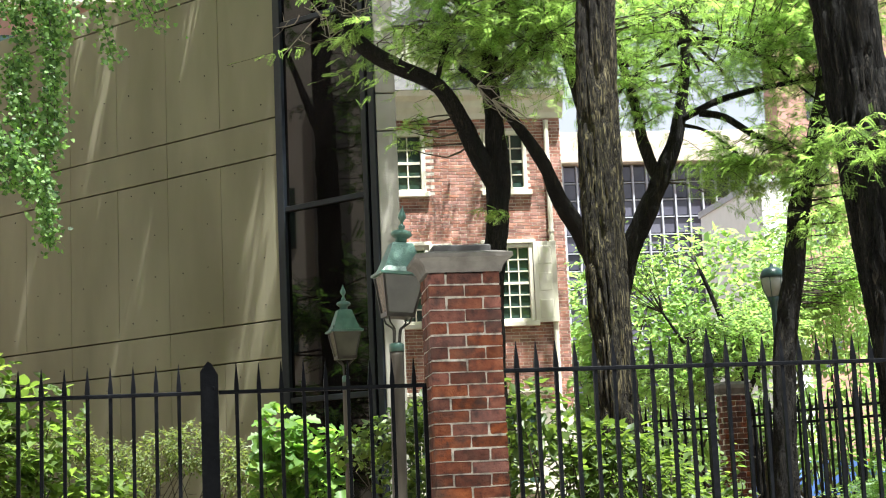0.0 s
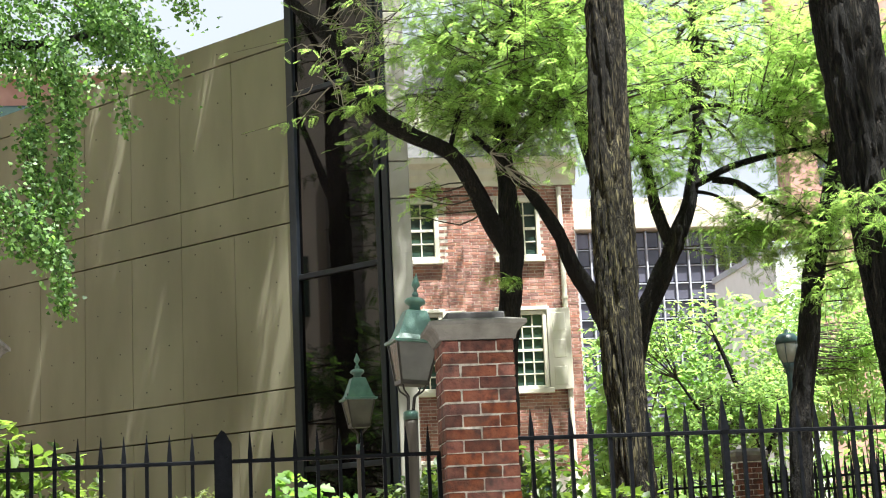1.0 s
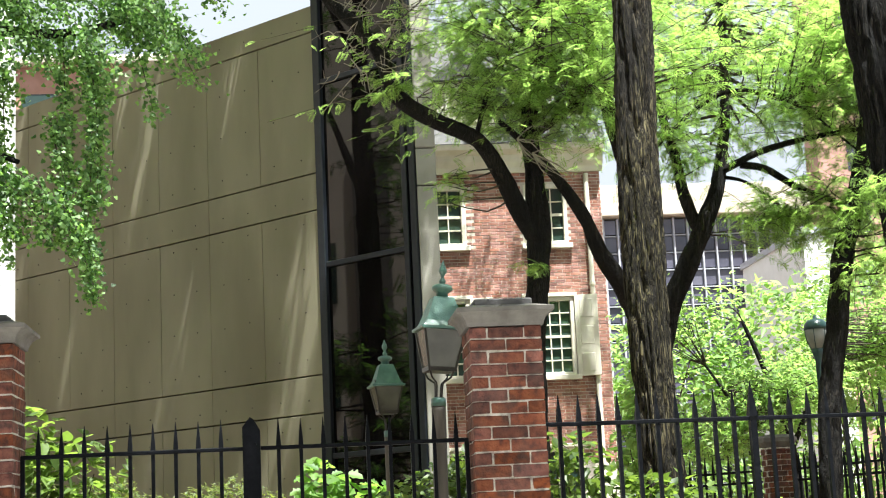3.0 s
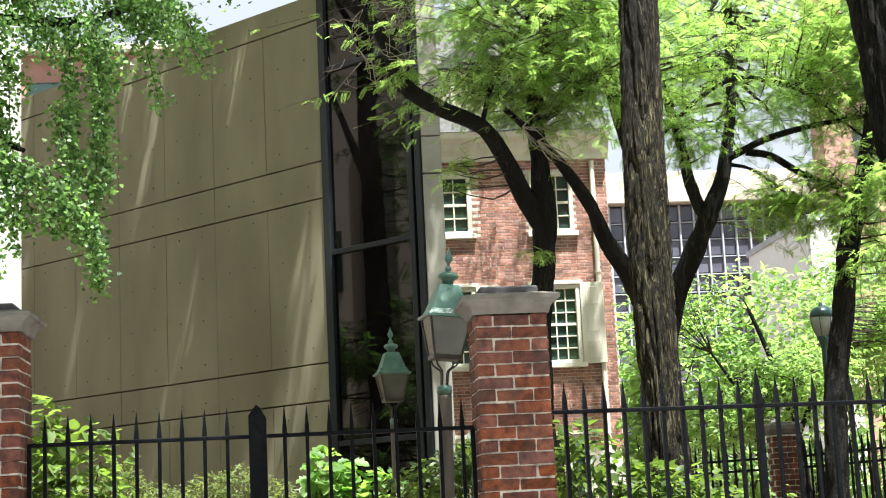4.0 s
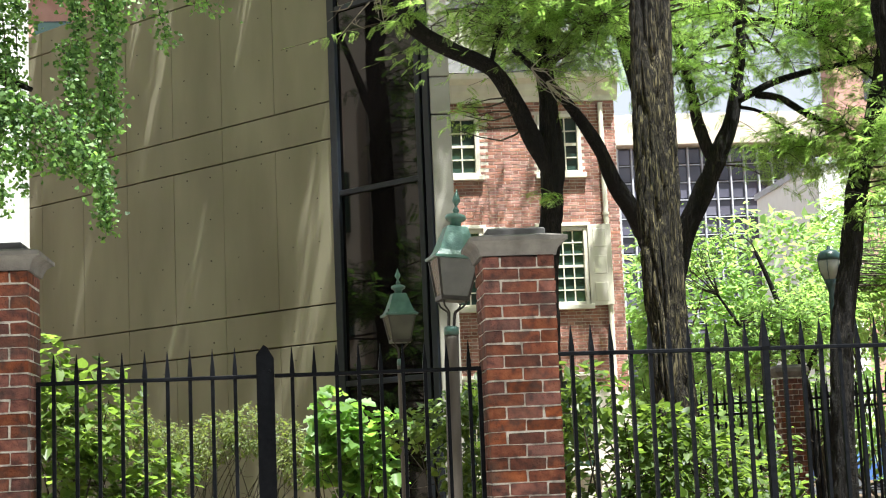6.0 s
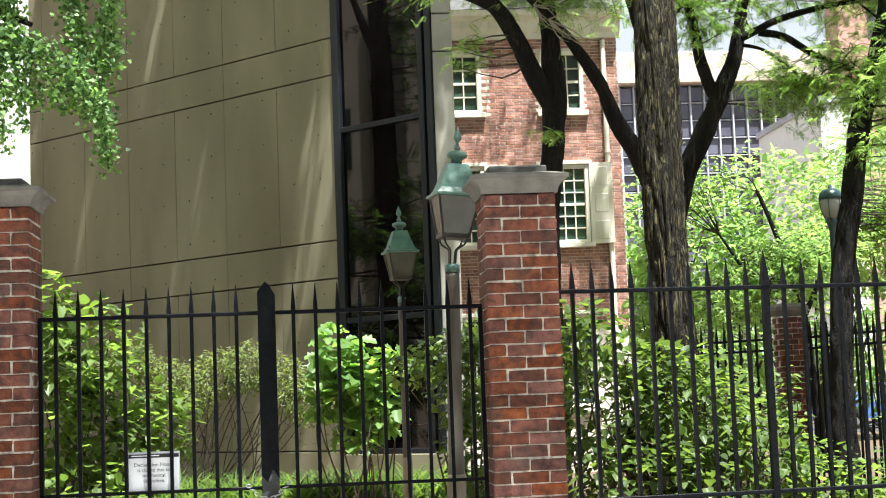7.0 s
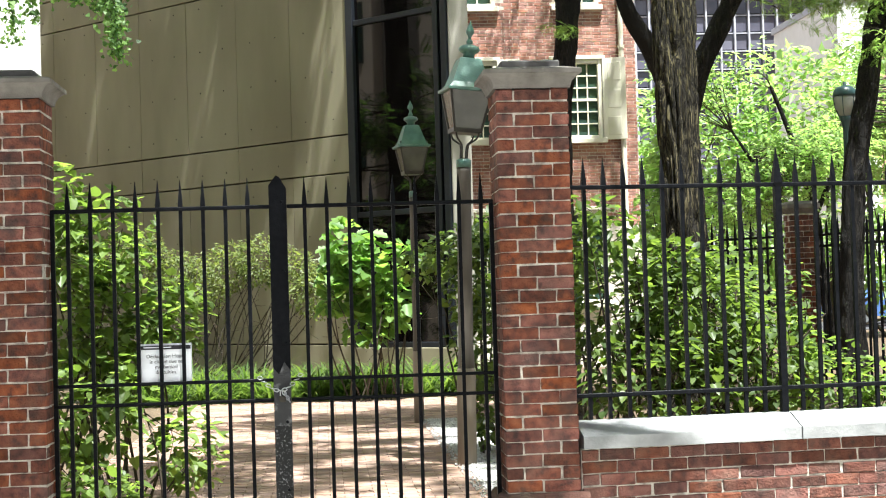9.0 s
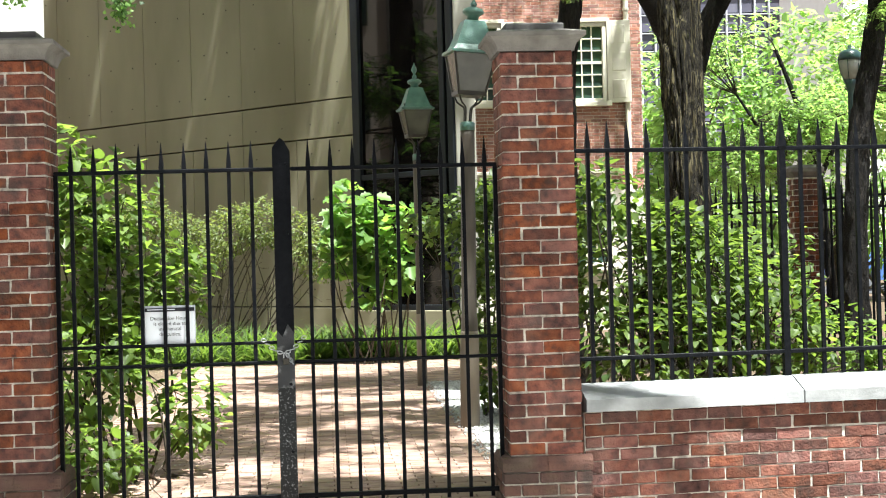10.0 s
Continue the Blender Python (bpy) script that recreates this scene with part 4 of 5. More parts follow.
for x0, z0 in ((2.35, 5.35), (2.5, 5.2)):
    for _ in range(7):
        s = np.array([x0, 15.6, z0])
        e = s + np.array([rng.uniform(0.1, 0.55), rng.uniform(-0.2, 0.1), rng.uniform(-0.5, 0.1)])
        P, R = bend([(*s, 0.008), (*((s + e) / 2 + rng.normal(0, 0.05, 3)), 0.005), (*e, 0.002)], 0.08)
        dt.tube(P, R, 4)
part("deadwood", dt, M_DRYTWIG, ta.ob, "dead pale grey twigs")["kind"] = "stuff"

# ---- the straight locust behind the fence ----
tb = Tree("locust_tree", "tall honey locust trunk with deeply furrowed mossy bark", M_BARK)
tb.limb("trunk", [(3.040, 13, -0.1, 0.267), (3.030, 13, 0.6, 0.205), (3.030, 13, 1.2, 0.184), (3.025, 13, 1.8, 0.176), (2.995, 13, 2.57, 0.171), (2.985, 13, 3.3, 0.176), (2.987, 13, 4.02, 0.178), (3.000, 13, 4.7, 0.169), (3.025, 13, 5.5, 0.169), (3.050, 13, 6.6, 0.154), (3.070, 13, 8.5, 0.123), (2.970, 13, 11, 0.062)], 110, 0.15, 0.025)
tb.limb("limb", [(3.05, 13, 7.2, 0.077), (3.8, 13.3, 8.6, 0.060), (4.8, 13.8, 9.8, 0.034)], 8, 0.1)
tb.limb("limb", [(3.05, 13, 7.6, 0.077), (2.3, 12.4, 9.0, 0.060), (1.2, 12, 10.2, 0.034)], 8, 0.1)
# crown clumps added out of view so that their shade dapples the walk
tb.cloud((1.3, 10.2, 9.8), (2.3, 2.7, 0.6), 30, 10, 10, 0.26, 0.26)
tb.cloud((1.5, 14.6, 10.6), (1.7, 2.2, 0.6), 22, 9, 9, 0.26, 0.28)
tb.finish(FERN, M_LOCUST, "feathery yellow-green leaves")

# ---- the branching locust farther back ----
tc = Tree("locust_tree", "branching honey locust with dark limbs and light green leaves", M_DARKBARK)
tc.limb("trunk", [(4.14, 18, -0.1, 0.15), (4.15, 18, 2.0, 0.13), (4.22, 18, 3.1, 0.12), (4.42, 18, 3.9, 0.115), (4.58, 18, 4.25, 0.120), (4.74, 18, 4.55, 0.120), (4.92, 18, 4.95, 0.107), (5.06, 18, 5.25, 0.090), (5.16, 18, 5.7, 0.073), (5.25, 18, 6.3, 0.060), (5.3, 18, 7.6, 0.043), (5.3, 18, 9.0, 0.026)], 24, 0.12, 0.05)
tc.limb("limb", [(4.86, 18, 4.75, 0.073), (4.76, 18, 4.95, 0.073), (4.66, 18, 5.3, 0.069), (4.6, 18, 5.7, 0.056), (4.4, 17.9, 6.4, 0.043), (4.2, 17.9, 7.4, 0.026)], 16, 0.12, 0.05)
tc.limb("limb", [(5.12, 18, 5.5, 0.052), (5.32, 17.9, 5.58, 0.047), (5.55, 17.8, 5.68, 0.043), (6.05, 17.6, 5.78, 0.034), (6.82, 17.4, 5.86, 0.022)], 12, 0.1)
tc.limb("limb", [(5.35, 17.9, 5.56, 0.043), (5.62, 17.8, 5.48, 0.043), (5.94, 17.6, 5.2, 0.036), (6.45, 17.4, 4.92, 0.026)], 12, 0.1)
tc.limb("limb", [(5.1, 18, 5.45, 0.026), (5.4, 17.9, 5.35, 0.019), (5.75, 17.8, 5.05, 0.013)], 8, 0.1)
tc.limb("limb", [(4.15, 18, 2.3, 0.11), (4.0, 17.2, 3.1, 0.107), (3.56, 16.5, 3.86, 0.095), (3.27, 16.2, 4.23, 0.086), (3.1, 16.1, 4.6, 0.073), (2.82, 16.0, 5.0, 0.060), (2.55, 15.9, 5.3, 0.043), (2.2, 15.8, 5.6, 0.026)], 18, 0.12, 0.05)
tc.limb("limb", [(4.15, 17.9, 2.6, 0.11), (3.96, 17.2, 4.4, 0.103), (3.72, 17.0, 5.6, 0.095), (3.5, 16.8, 6.3, 0.086), (3.28, 16.6, 6.9, 0.077), (3.1, 16.5, 8.2, 0.052), (3.0, 16.4, 9.5, 0.026)], 18, 0.12, 0.05)
tc.limb("limb", [(4.3, 18, 5.75, 0.017), (4.9, 17.9, 6.28, 0.024), (5.4, 17.8, 6.45, 0.024), (6.0, 17.6, 6.2, 0.019), (6.6, 17.4, 5.6, 0.013)], 8, 0.1)
tc.cloud((5.4, 18.2, 7.0), (2.2, 2.2, 1.3), 180, 6, 8, 0.145, 0.62)
tc.cloud((4.65, 17.8, 5.75), (0.35, 0.6, 0.5), 14, 5, 18, 0.095, 0.22)
tc.cloud((6.5, 17.5, 6.4), (0.9, 1.2, 0.8), 70, 6, 12, 0.125, 0.45)
tc.cloud((6.3, 17.4, 4.95), (0.75, 0.7, 0.4), 34, 5, 12, 0.125, 0.34)
tc.cloud((5.65, 17.8, 4.85), (0.6, 0.6, 0.35), 20, 5, 11, 0.125, 0.32)
tc.cloud((3.65, 16.8, 7.1), (0.9, 1.2, 1.0), 46, 6, 8, 0.14, 0.55)
tc.finish(FERN, M_LOCUST, "feathery yellow-green leaves")

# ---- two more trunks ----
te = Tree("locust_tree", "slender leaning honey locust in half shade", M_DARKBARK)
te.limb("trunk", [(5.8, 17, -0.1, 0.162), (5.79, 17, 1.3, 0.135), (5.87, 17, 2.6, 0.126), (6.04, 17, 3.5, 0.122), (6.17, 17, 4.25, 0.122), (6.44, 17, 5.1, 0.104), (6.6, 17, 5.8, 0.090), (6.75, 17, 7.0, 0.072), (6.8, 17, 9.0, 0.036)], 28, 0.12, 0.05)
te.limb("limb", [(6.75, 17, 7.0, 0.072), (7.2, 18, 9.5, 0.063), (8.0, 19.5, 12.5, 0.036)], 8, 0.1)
# high crown added out of view for shade
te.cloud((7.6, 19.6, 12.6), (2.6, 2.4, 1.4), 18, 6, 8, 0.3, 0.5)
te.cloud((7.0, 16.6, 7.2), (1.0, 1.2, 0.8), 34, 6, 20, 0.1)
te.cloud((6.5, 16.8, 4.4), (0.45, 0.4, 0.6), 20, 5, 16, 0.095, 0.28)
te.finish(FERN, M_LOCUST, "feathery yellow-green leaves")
# trunk in shade; the dark bark colour carries that shade
tf = Tree("locust_tree", "big honey locust trunk close behind the fence, darkened for shade", M_DARKBARK)
tf.limb("trunk", [(4.95, 11, -0.1, 0.34), (4.82, 11, 1.2, 0.26), (4.68, 11, 2.55, 0.235), (4.56, 11, 3.6, 0.235), (4.47, 11, 4.5, 0.235), (4.41, 11, 5.3, 0.24), (4.35, 11, 6.2, 0.22), (4.3, 11, 8.0, 0.18), (4.5, 11, 10.5, 0.08)], 90, 0.13, 0.03)
tf.limb("limb", [(4.4, 11, 4.6, 0.03), (4.4, 10.75, 4.1, 0.02), (4.3, 10.65, 3.75, 0.01)], 8, 0.1)
tf.limb("limb", [(4.3, 11, 7.4, 0.1), (3.0, 10.2, 9.0, 0.07), (1.4, 9.6, 10.0, 0.04)], 8, 0.1)
tf.limb("limb", [(4.3, 11, 7.8, 0.1), (5.6, 11.4, 9.4, 0.07), (7.0, 12, 10.4, 0.04)], 8, 0.1)
tf.cloud((4.38, 10.65, 3.6), (0.26, 0.25, 0.14), 9, 4, 9, 0.1, 0.13)
# unseen crown added overhead to throw shade
tf.cloud((5.4, 9.2, 10.3), (2.4, 2.2, 1.2), 12, 5, 7, 0.3, 0.5)
tf.finish(FERN, M_LOCUST, "feathery yellow-green leaves")

# ---- unseen trees added above the view, whose shade dapples the wall, the house and the piers ----
tk = Tree("shade_tree", "unseen tall honey locust added to shade the wall and house", M_DARKBARK)
tk.limb("trunk", [(10.5, 20, -0.1, 0.3), (10.2, 20, 5, 0.25), (9.0, 20.5, 10, 0.18), (6.5, 22.5, 12.8, 0.12), (3.0, 24.5, 13.6, 0.09), (-1.0, 25.6, 13.9, 0.06), (-3.4, 28.6, 14.1, 0.03)], 14, 0.1, 0.2)
tk.cloud((-1.2, 25.6, 13.8), (4.8, 3.2, 1.0), 64, 11, 12, 0.4, 0.45)
tk.cloud((-3.7, 29.7, 14.2), (2.8, 2.4, 1.2), 72, 10, 13, 0.22, 0.42)
tk.cloud((5.0, 26.2, 13.2), (2.4, 2.0, 1.0), 6, 8, 10, 0.34, 0.4)
tk.cloud((3.3, 22.8, 13.2), (1.4, 1.1, 0.7), 14, 6, 8, 0.32, 0.4)
tk.finish(FERN, M_LOCUST)
ts = Tree("unseen_street_tree", "unseen honey locust added on the pavement to shade the gate", M_DARKBARK)
ts.limb("trunk", [(7.0, 4.6, -0.1, 0.2), (6.9, 4.6, 3, 0.16), (6.0, 4.7, 7, 0.12), (4.2, 5.6, 9.0, 0.08), (1.5, 6.2, 9.6, 0.05), (-1.8, 6.4, 9.4, 0.03)], 14, 0.1, 0.2)
ts.cloud((1.9, 6.3, 9.2), (1.2, 1.0, 0.7), 20, 6, 8, 0.3, 0.4)
ts.cloud((-0.5, 5.9, 9.0), (0.9, 0.9, 0.7), 22, 6, 8, 0.3, 0.35)
ts.finish(FERN, M_LOCUST)

# ---- ginkgo hanging over the left pier ----
tg = Tree("ginkgo_tree", "ginkgo tree with long drooping shoots of small fan leaves", M_DARKBARK)
tg.limb("trunk", [(-4.3, 10.6, -0.1, 0.22), (-4.25, 10.6, 2, 0.18), (-4.15, 10.5, 4.2, 0.15), (-4.1, 10.4, 6.5, 0.1), (-4.1, 10.4, 9, 0.04)], 20, 0.1)
for pts in ([(-4.15, 10.5, 3.9, 0.08), (-3.2, 10.3, 4.5, 0.06), (-2.2, 10.1, 4.75, 0.045), (-1.4, 10.0, 4.7, 0.03), (-0.8, 10.0, 4.85, 0.015)],
            [(-4.15, 10.5, 4.4, 0.08), (-3.0, 10.2, 5.2, 0.06), (-1.8, 10.0, 5.35, 0.04), (-0.7, 9.9, 5.2, 0.02)],
            [(-4.2, 10.5, 3.4, 0.06), (-3.0, 10.3, 3.95, 0.045), (-2.2, 10.1, 4.05, 0.03), (-1.7, 10.0, 3.85, 0.015)]):
    tg.limb("limb", pts, 10, 0.1)


def shoot(pts, leaves, size, width):
    """A drooping shoot clothed in fan leaves that hang like tiles."""
    leaves, size = int(leaves * 3.4), size * 0.8
    P, R = bend([(*p, 0.006) for p in pts], 0.05)
    tg.wood.tube(P, [0.006 * (1 - 0.7 * i / len(P)) for i in range(len(P))], 4)
    for _ in range(leaves):
        i = rng.integers(0, len(P))
        p = np.array(P[i]) + rng.normal(0, width, 3) * np.array([1, 1, 0.6])
        d = rng.normal(0, 0.55, 3) + np.array([0, 0, -0.75])
        up = np.array([0.25, -0.7, 0.55]) + rng.normal(0, 0.45, 3)
        tg.leaves.append((p, turn_to(d, up, size * rng.uniform(0.7, 1.25))))


shoot([(-1.28, 10, 4.75), (-1.22, 9.95, 4.3), (-1.24, 9.95, 3.8), (-1.26, 9.95, 3.3), (-1.23, 9.95, 2.93)], 330, 0.042, 0.035)
shoot([(-1.26, 10, 4.6), (-1.2, 9.9, 4.2), (-1.19, 9.9, 3.85), (-1.2, 9.9, 3.55)], 190, 0.042, 0.04)
shoot([(-1.42, 10, 4.7), (-1.4, 9.95, 4.2), (-1.41, 9.95, 3.8), (-1.42, 9.95, 3.42)], 220, 0.042, 0.035)
shoot([(-1.0, 10, 4.8), (-0.9, 9.95, 4.4), (-0.84, 9.95, 4.12)], 80, 0.04, 0.04)
shoot([(-1.5, 10, 4.1), (-1.38, 9.9, 3.6), (-1.28, 9.9, 3.2), (-1.22, 9.9, 3.02)], 130, 0.04, 0.05)
shoot([(-1.84, 9.9, 4.0), (-1.85, 9.85, 3.5), (-1.86, 9.85, 3.05)], 150, 0.04, 0.035)
for _ in range(22):
    x, z = rng.uniform(-2.6, -1.45), rng.uniform(4.0, 4.9)
    l = rng.uniform(0.4, 0.95)
    y = rng.uniform(9.7, 10.3)
    dx = rng.uniform(-0.05, 0.12)
    shoot([(x, y, z), (x + dx * 0.6, y, z - l * 0.5), (x + dx, y, z - l)], int(100 * l), 0.042, 0.034)
for _ in range(14):
    x = rng.uniform(-2.2, -1.4)
    z = 3.75 - (x + 2.2) * 0.25
    y = rng.uniform(9.8, 10.2)
    shoot([(x - 0.25, y, z + 0.2), (x, y, z), (x + 0.22, y, z - 0.32)], 50, 0.04, 0.04)
for _ in range(84):
    x = rng.uniform(-2.6, -0.6)
    z = rng.uniform(4.55, 5.4) + max(0, x + 1.2) * 0.35
    y = rng.uniform(9.6, 10.4)
    shoot([(x, y, z), (x + 0.12, y, z - 0.1), (x + 0.22, y, z - 0.3)], int(58 if x < -1.1 else 44), 0.04, 0.06)
# unseen crown bulk added to block sky light from the left
tg.cloud((-5.6, 12.5, 8.2), (3.0, 4.2, 2.4), 60, 6, 14, 0.16, 0.6)
tg.cloud((-4.4, 8.6, 7.6), (1.8, 2.0, 1.6), 30, 6, 14, 0.16, 0.5)
tg.finish(FAN, M_GINKGO, "small green fan-shaped leaves")


# ---- shrubs ----
def shrub(name, label, stems, blobs, template, mat, size, n, foot, stem_r=0.012, up_bias=1.2, cat="shrub", front=0.35):
    """Bare stems from the ground into blobs (centre, radii) clothed with leaves, denser towards the skin."""
    ob = thing(name, label, cat, "garden shrubs")
    w = Shape()
    spots = []
    vol = np.array([b[1][0] * b[1][1] * b[1][2] for b in blobs])
    share = vol ** 0.75 / (vol ** 0.75).sum()
    for (c, r), k in zip(blobs, share):
        c, r = np.array(c, float), np.array(r, float)
        for _ in range(max(2, int(stems * k))):
            f = np.array([foot[0] + rng.uniform(-1, 1) * foot[2] + (c[0] - foot[0]) * 0.5, foot[1] + rng.uniform(-0.2, 0.2), 0.0])
            e = c + rng.uniform(-0.8, 0.8, 3) * r
            m = (f + e) / 2 + rng.normal(0, 0.1, 3)
            P, R = bend([(*f, stem_r), (*m, stem_r * 0.7), (*e, stem_r * 0.3)], 0.15)
            w.tube(P, R, 5)
            for _ in range(3):
                a = np.array(P[rng.integers(len(P) // 2, len(P))])
                b = a + rng.normal(0, 0.16, 3)
                w.tube([a, (a + b) / 2 + rng.normal(0, 0.02, 3), b], [stem_r * 0.4, stem_r * 0.3, stem_r * 0.2], 4)
        for _ in range(int(n * k)):
            q = rng.normal(0, 1, 3)
            q /= np.linalg.norm(q)
            q *= rng.uniform(0.15, 1.0) ** 0.4
            p = c + q * r * (1 + 0.25 * noise.noise(Vector(q * 2.3 + c)))
            d = q * 0.8 + rng.normal(0, 0.6, 3)
            d[2] = d[2] * 0.6 - 0.25
            u = np.array([0.1, -front, up_bias]) + rng.normal(0, 0.35, 3)
            if p[2] > 0.03:
                spots.append((p, turn_to(d, u, size * rng.uniform(0.55, 1.25))))
    part("branchwork", w, M_TWIG, ob)["kind"] = "stuff"
    scatter("foliage", template, spots, mat, ob)["kind"] = "stuff"
    return ob


shrub("broadleaf_shrub", "tall light green shrub with heart-shaped leaves behind the gate", 26,
      [((-1.75, 10.3, 1.45), (0.45, 0.45, 0.6)), ((-1.45, 10.2, 1.75), (0.4, 0.4, 0.38)), ((-1.35, 10.4, 1.2), (0.32, 0.4, 0.4)), ((-1.7, 10.1, 2.1), (0.22, 0.3, 0.22)), ((-1.5, 10.1, 0.75), (0.42, 0.4, 0.4)),
       ((-1.15, 10.5, 1.15), (0.22, 0.3, 0.3)), ((-1.45, 9.7, 0.25), (0.3, 0.3, 0.22)), ((-1.15, 9.4, 0.3), (0.1, 0.12, 0.12)), ((-0.98, 10.6, 1.3), (0.22, 0.3, 0.32)), ((-0.92, 10.5, 0.42), (0.24, 0.3, 0.3))], HEART, M_SHRUB, 0.085, 3300, (-1.6, 10.3, 0.35), up_bias=2.4, front=0.15)
shrub("broadleaf_shrub", "dense broad-leaved shrub behind the iron fence", 60,
      [((1.9, 10.3, 1.3), (0.5, 0.5, 0.5)), ((2.4, 10.3, 1.2), (0.5, 0.5, 0.5)), ((1.75, 10.0, 1.75), (0.25, 0.3, 0.25)), ((2.25, 10.2, 1.55), (0.3, 0.3, 0.18)), ((2.15, 9.9, 0.8), (0.6, 0.35, 0.35)), ((2.9, 10.2, 0.85), (0.4, 0.4, 0.45))],
      HEART, M_MIDSHRUB, 0.075, 3200, (2.1, 10.3, 0.5), 0.014, up_bias=2.6, front=0.15)
shrub("broadleaf_shrub", "sunlit yellow-green shrub behind the iron fence", 40,
      [((2.75, 11.0, 1.2), (0.42, 0.5, 0.42)), ((3.15, 11.0, 0.98), (0.36, 0.4, 0.4)), ((3.5, 10.8, 0.62), (0.42, 0.4, 0.38)), ((4.0, 10.8, 0.42), (0.45, 0.4, 0.38)), ((4.5, 10.8, 0.38), (0.42, 0.4, 0.32)), ((3.32, 10.9, 1.28), (0.09, 0.1, 0.3))],
      HEART, M_SHRUB, 0.066, 3000, (3.5, 10.9, 0.6), 0.012, up_bias=2.4, front=0.15)
shrub("broadleaf_shrub", "light green shrub around the lamp post", 9,
      [((1.35, 13.6, 1.55), (0.35, 0.5, 0.5)), ((1.1, 13.4, 1.75), (0.3, 0.3, 0.2)), ((1.4, 13.3, 0.95), (0.32, 0.4, 0.45)), ((0.85, 13.8, 1.65), (0.2, 0.2, 0.15)), ((1.55, 13.4, 1.9), (0.25, 0.3, 0.25)), ((1.5, 13.5, 0.45), (0.3, 0.3, 0.4))],
      HEART, M_MIDSHRUB, 0.075, 2100, (1.55, 13.7, 0.1))
shrub("oakleaf_hydrangea", "oakleaf hydrangea with large lobed bright green leaves", 16,
      [((0.35, 21.2, 2.05), (0.36, 0.4, 0.36)), ((0.7, 21.2, 1.65), (0.4, 0.4, 0.4)), ((0.25, 21.2, 1.55), (0.3, 0.3, 0.4)), ((0.95, 21.1, 1.3), (0.25, 0.3, 0.3)), ((0.6, 21.2, 1.0), (0.3, 0.3, 0.2)), ((1.12, 21.0, 2.0), (0.2, 0.2, 0.12))],
      LOBED, M_OAKLEAF, 0.19, 640, (0.55, 21.2, 0.2), 0.012)
hb = [((x, 24.0 + (0.8 if x < -1.8 else 0) + rng.uniform(-0.2, 0.2), z), (0.42, 0.4, 0.4)) for x, z in ((-4.0, 2.15), (-3.4, 2.0), (-2.8, 2.15), (-2.25, 1.85), (-1.9, 1.6), (-1.45, 1.9), (-0.95, 2.0), (-0.45, 1.8), (-0.1, 1.5))]
shrub("hedge", "thin grey-green hedge of small leaves before the concrete wall", 60, hb, SMALL, M_HEDGE, 0.072, 9500, (-1.8, 24.2, 0.6), 0.012, cat="hedge")
tm = Tree("small_tree", "sunlit small tree with pale yellow-green leaves", M_DARKBARK)
tm.limb("trunk", [(8.3, 25.3, -0.1, 0.1), (8.1, 25.2, 1.5, 0.08), (8.0, 25.2, 2.6, 0.07), (7.7, 25.1, 3.6, 0.05), (7.3, 25, 4.6, 0.03)], 10, 0.1)
tm.limb("limb", [(8.0, 25.2, 2.5, 0.05), (8.5, 25.3, 3.5, 0.04), (8.9, 25.4, 4.7, 0.02)], 8, 0.1)
tm.limb("limb", [(8.05, 25.2, 2.2, 0.05), (7.3, 25, 2.9, 0.04), (6.6, 24.9, 3.9, 0.02)], 8, 0.1)
for k in range(22):
    x = 5.9 + 4.6 * ((k * 0.618) % 1)
    top = 4.95 - 0.12 * abs(x - 7.6)
    z = top - 2.3 * ((k * 0.377 + 0.1) % 1)
    tm.cloud((x, 25 + 1.6 * math.sin(k * 2.4), z), (0.75, 0.6, 0.22), 11, 6, 14, 0.085, 0.32, 0.2)
tm.finish(SMALL, M_FARLEAF)
shrub("small_tree", "sunlit pale green sapling beside the house", 10,
      [((4.75, 21, 3.2), (0.3, 0.4, 0.6)), ((4.6, 21, 2.4), (0.4, 0.4, 0.5)), ((4.95, 21, 4.1), (0.22, 0.3, 0.4))], HEART, M_FARLEAF, 0.13, 900, (4.7, 21, 0.2), 0.02, cat="tree")
shrub("small_tree", "leafy young tree near the far fence", 7,
      [((9.9, 27, 4.9), (1.0, 1.0, 0.9)), ((9.6, 27, 3.6), (0.9, 0.9, 0.7)), ((11, 27, 4.2), (1.0, 1.0, 1.2)), ((10.6, 27, 6.3), (1.2, 1.0, 0.8))], SMALL, M_FARLEAF, 0.11, 6200, (10.3, 27, 0.1), 0.015, cat="tree")
shrub("small_tree", "green street tree behind the far fence", 26,
      [((9.5, 40, 5.0), (2.2, 1.5, 1.8)), ((12.5, 40, 5.6), (2.4, 1.5, 2.2)), ((15.6, 41, 6.2), (2.4, 1.5, 2.6)), ((10.5, 40, 2.6), (3, 1.2, 1.0)), ((15.5, 40, 2.4), (2.6, 1.2, 1.8))], SMALL, M_FARLEAF, 0.3, 9000, (12, 40, 2), 0.05, cat="tree")
shrub("hedge", "far green hedge along the street", 6, [((x, 60, 1.8), (2.6, 0.8, 2.6)) for x in (12, 16, 20, 24, 28)], SMALL, M_FARLEAF, 0.28, 6000, (20, 60, 4), 0.03, cat="hedge")
shrub("fern_shrub", "low dark green bush by the far trees", 8, [((5.2, 12.4, 0.8), (0.5, 0.5, 0.45)), ((5.0, 12.3, 1.15), (0.3, 0.3, 0.2))], FERN, M_OAKLEAF, 0.3, 420, (5.1, 12.4, 0.3))

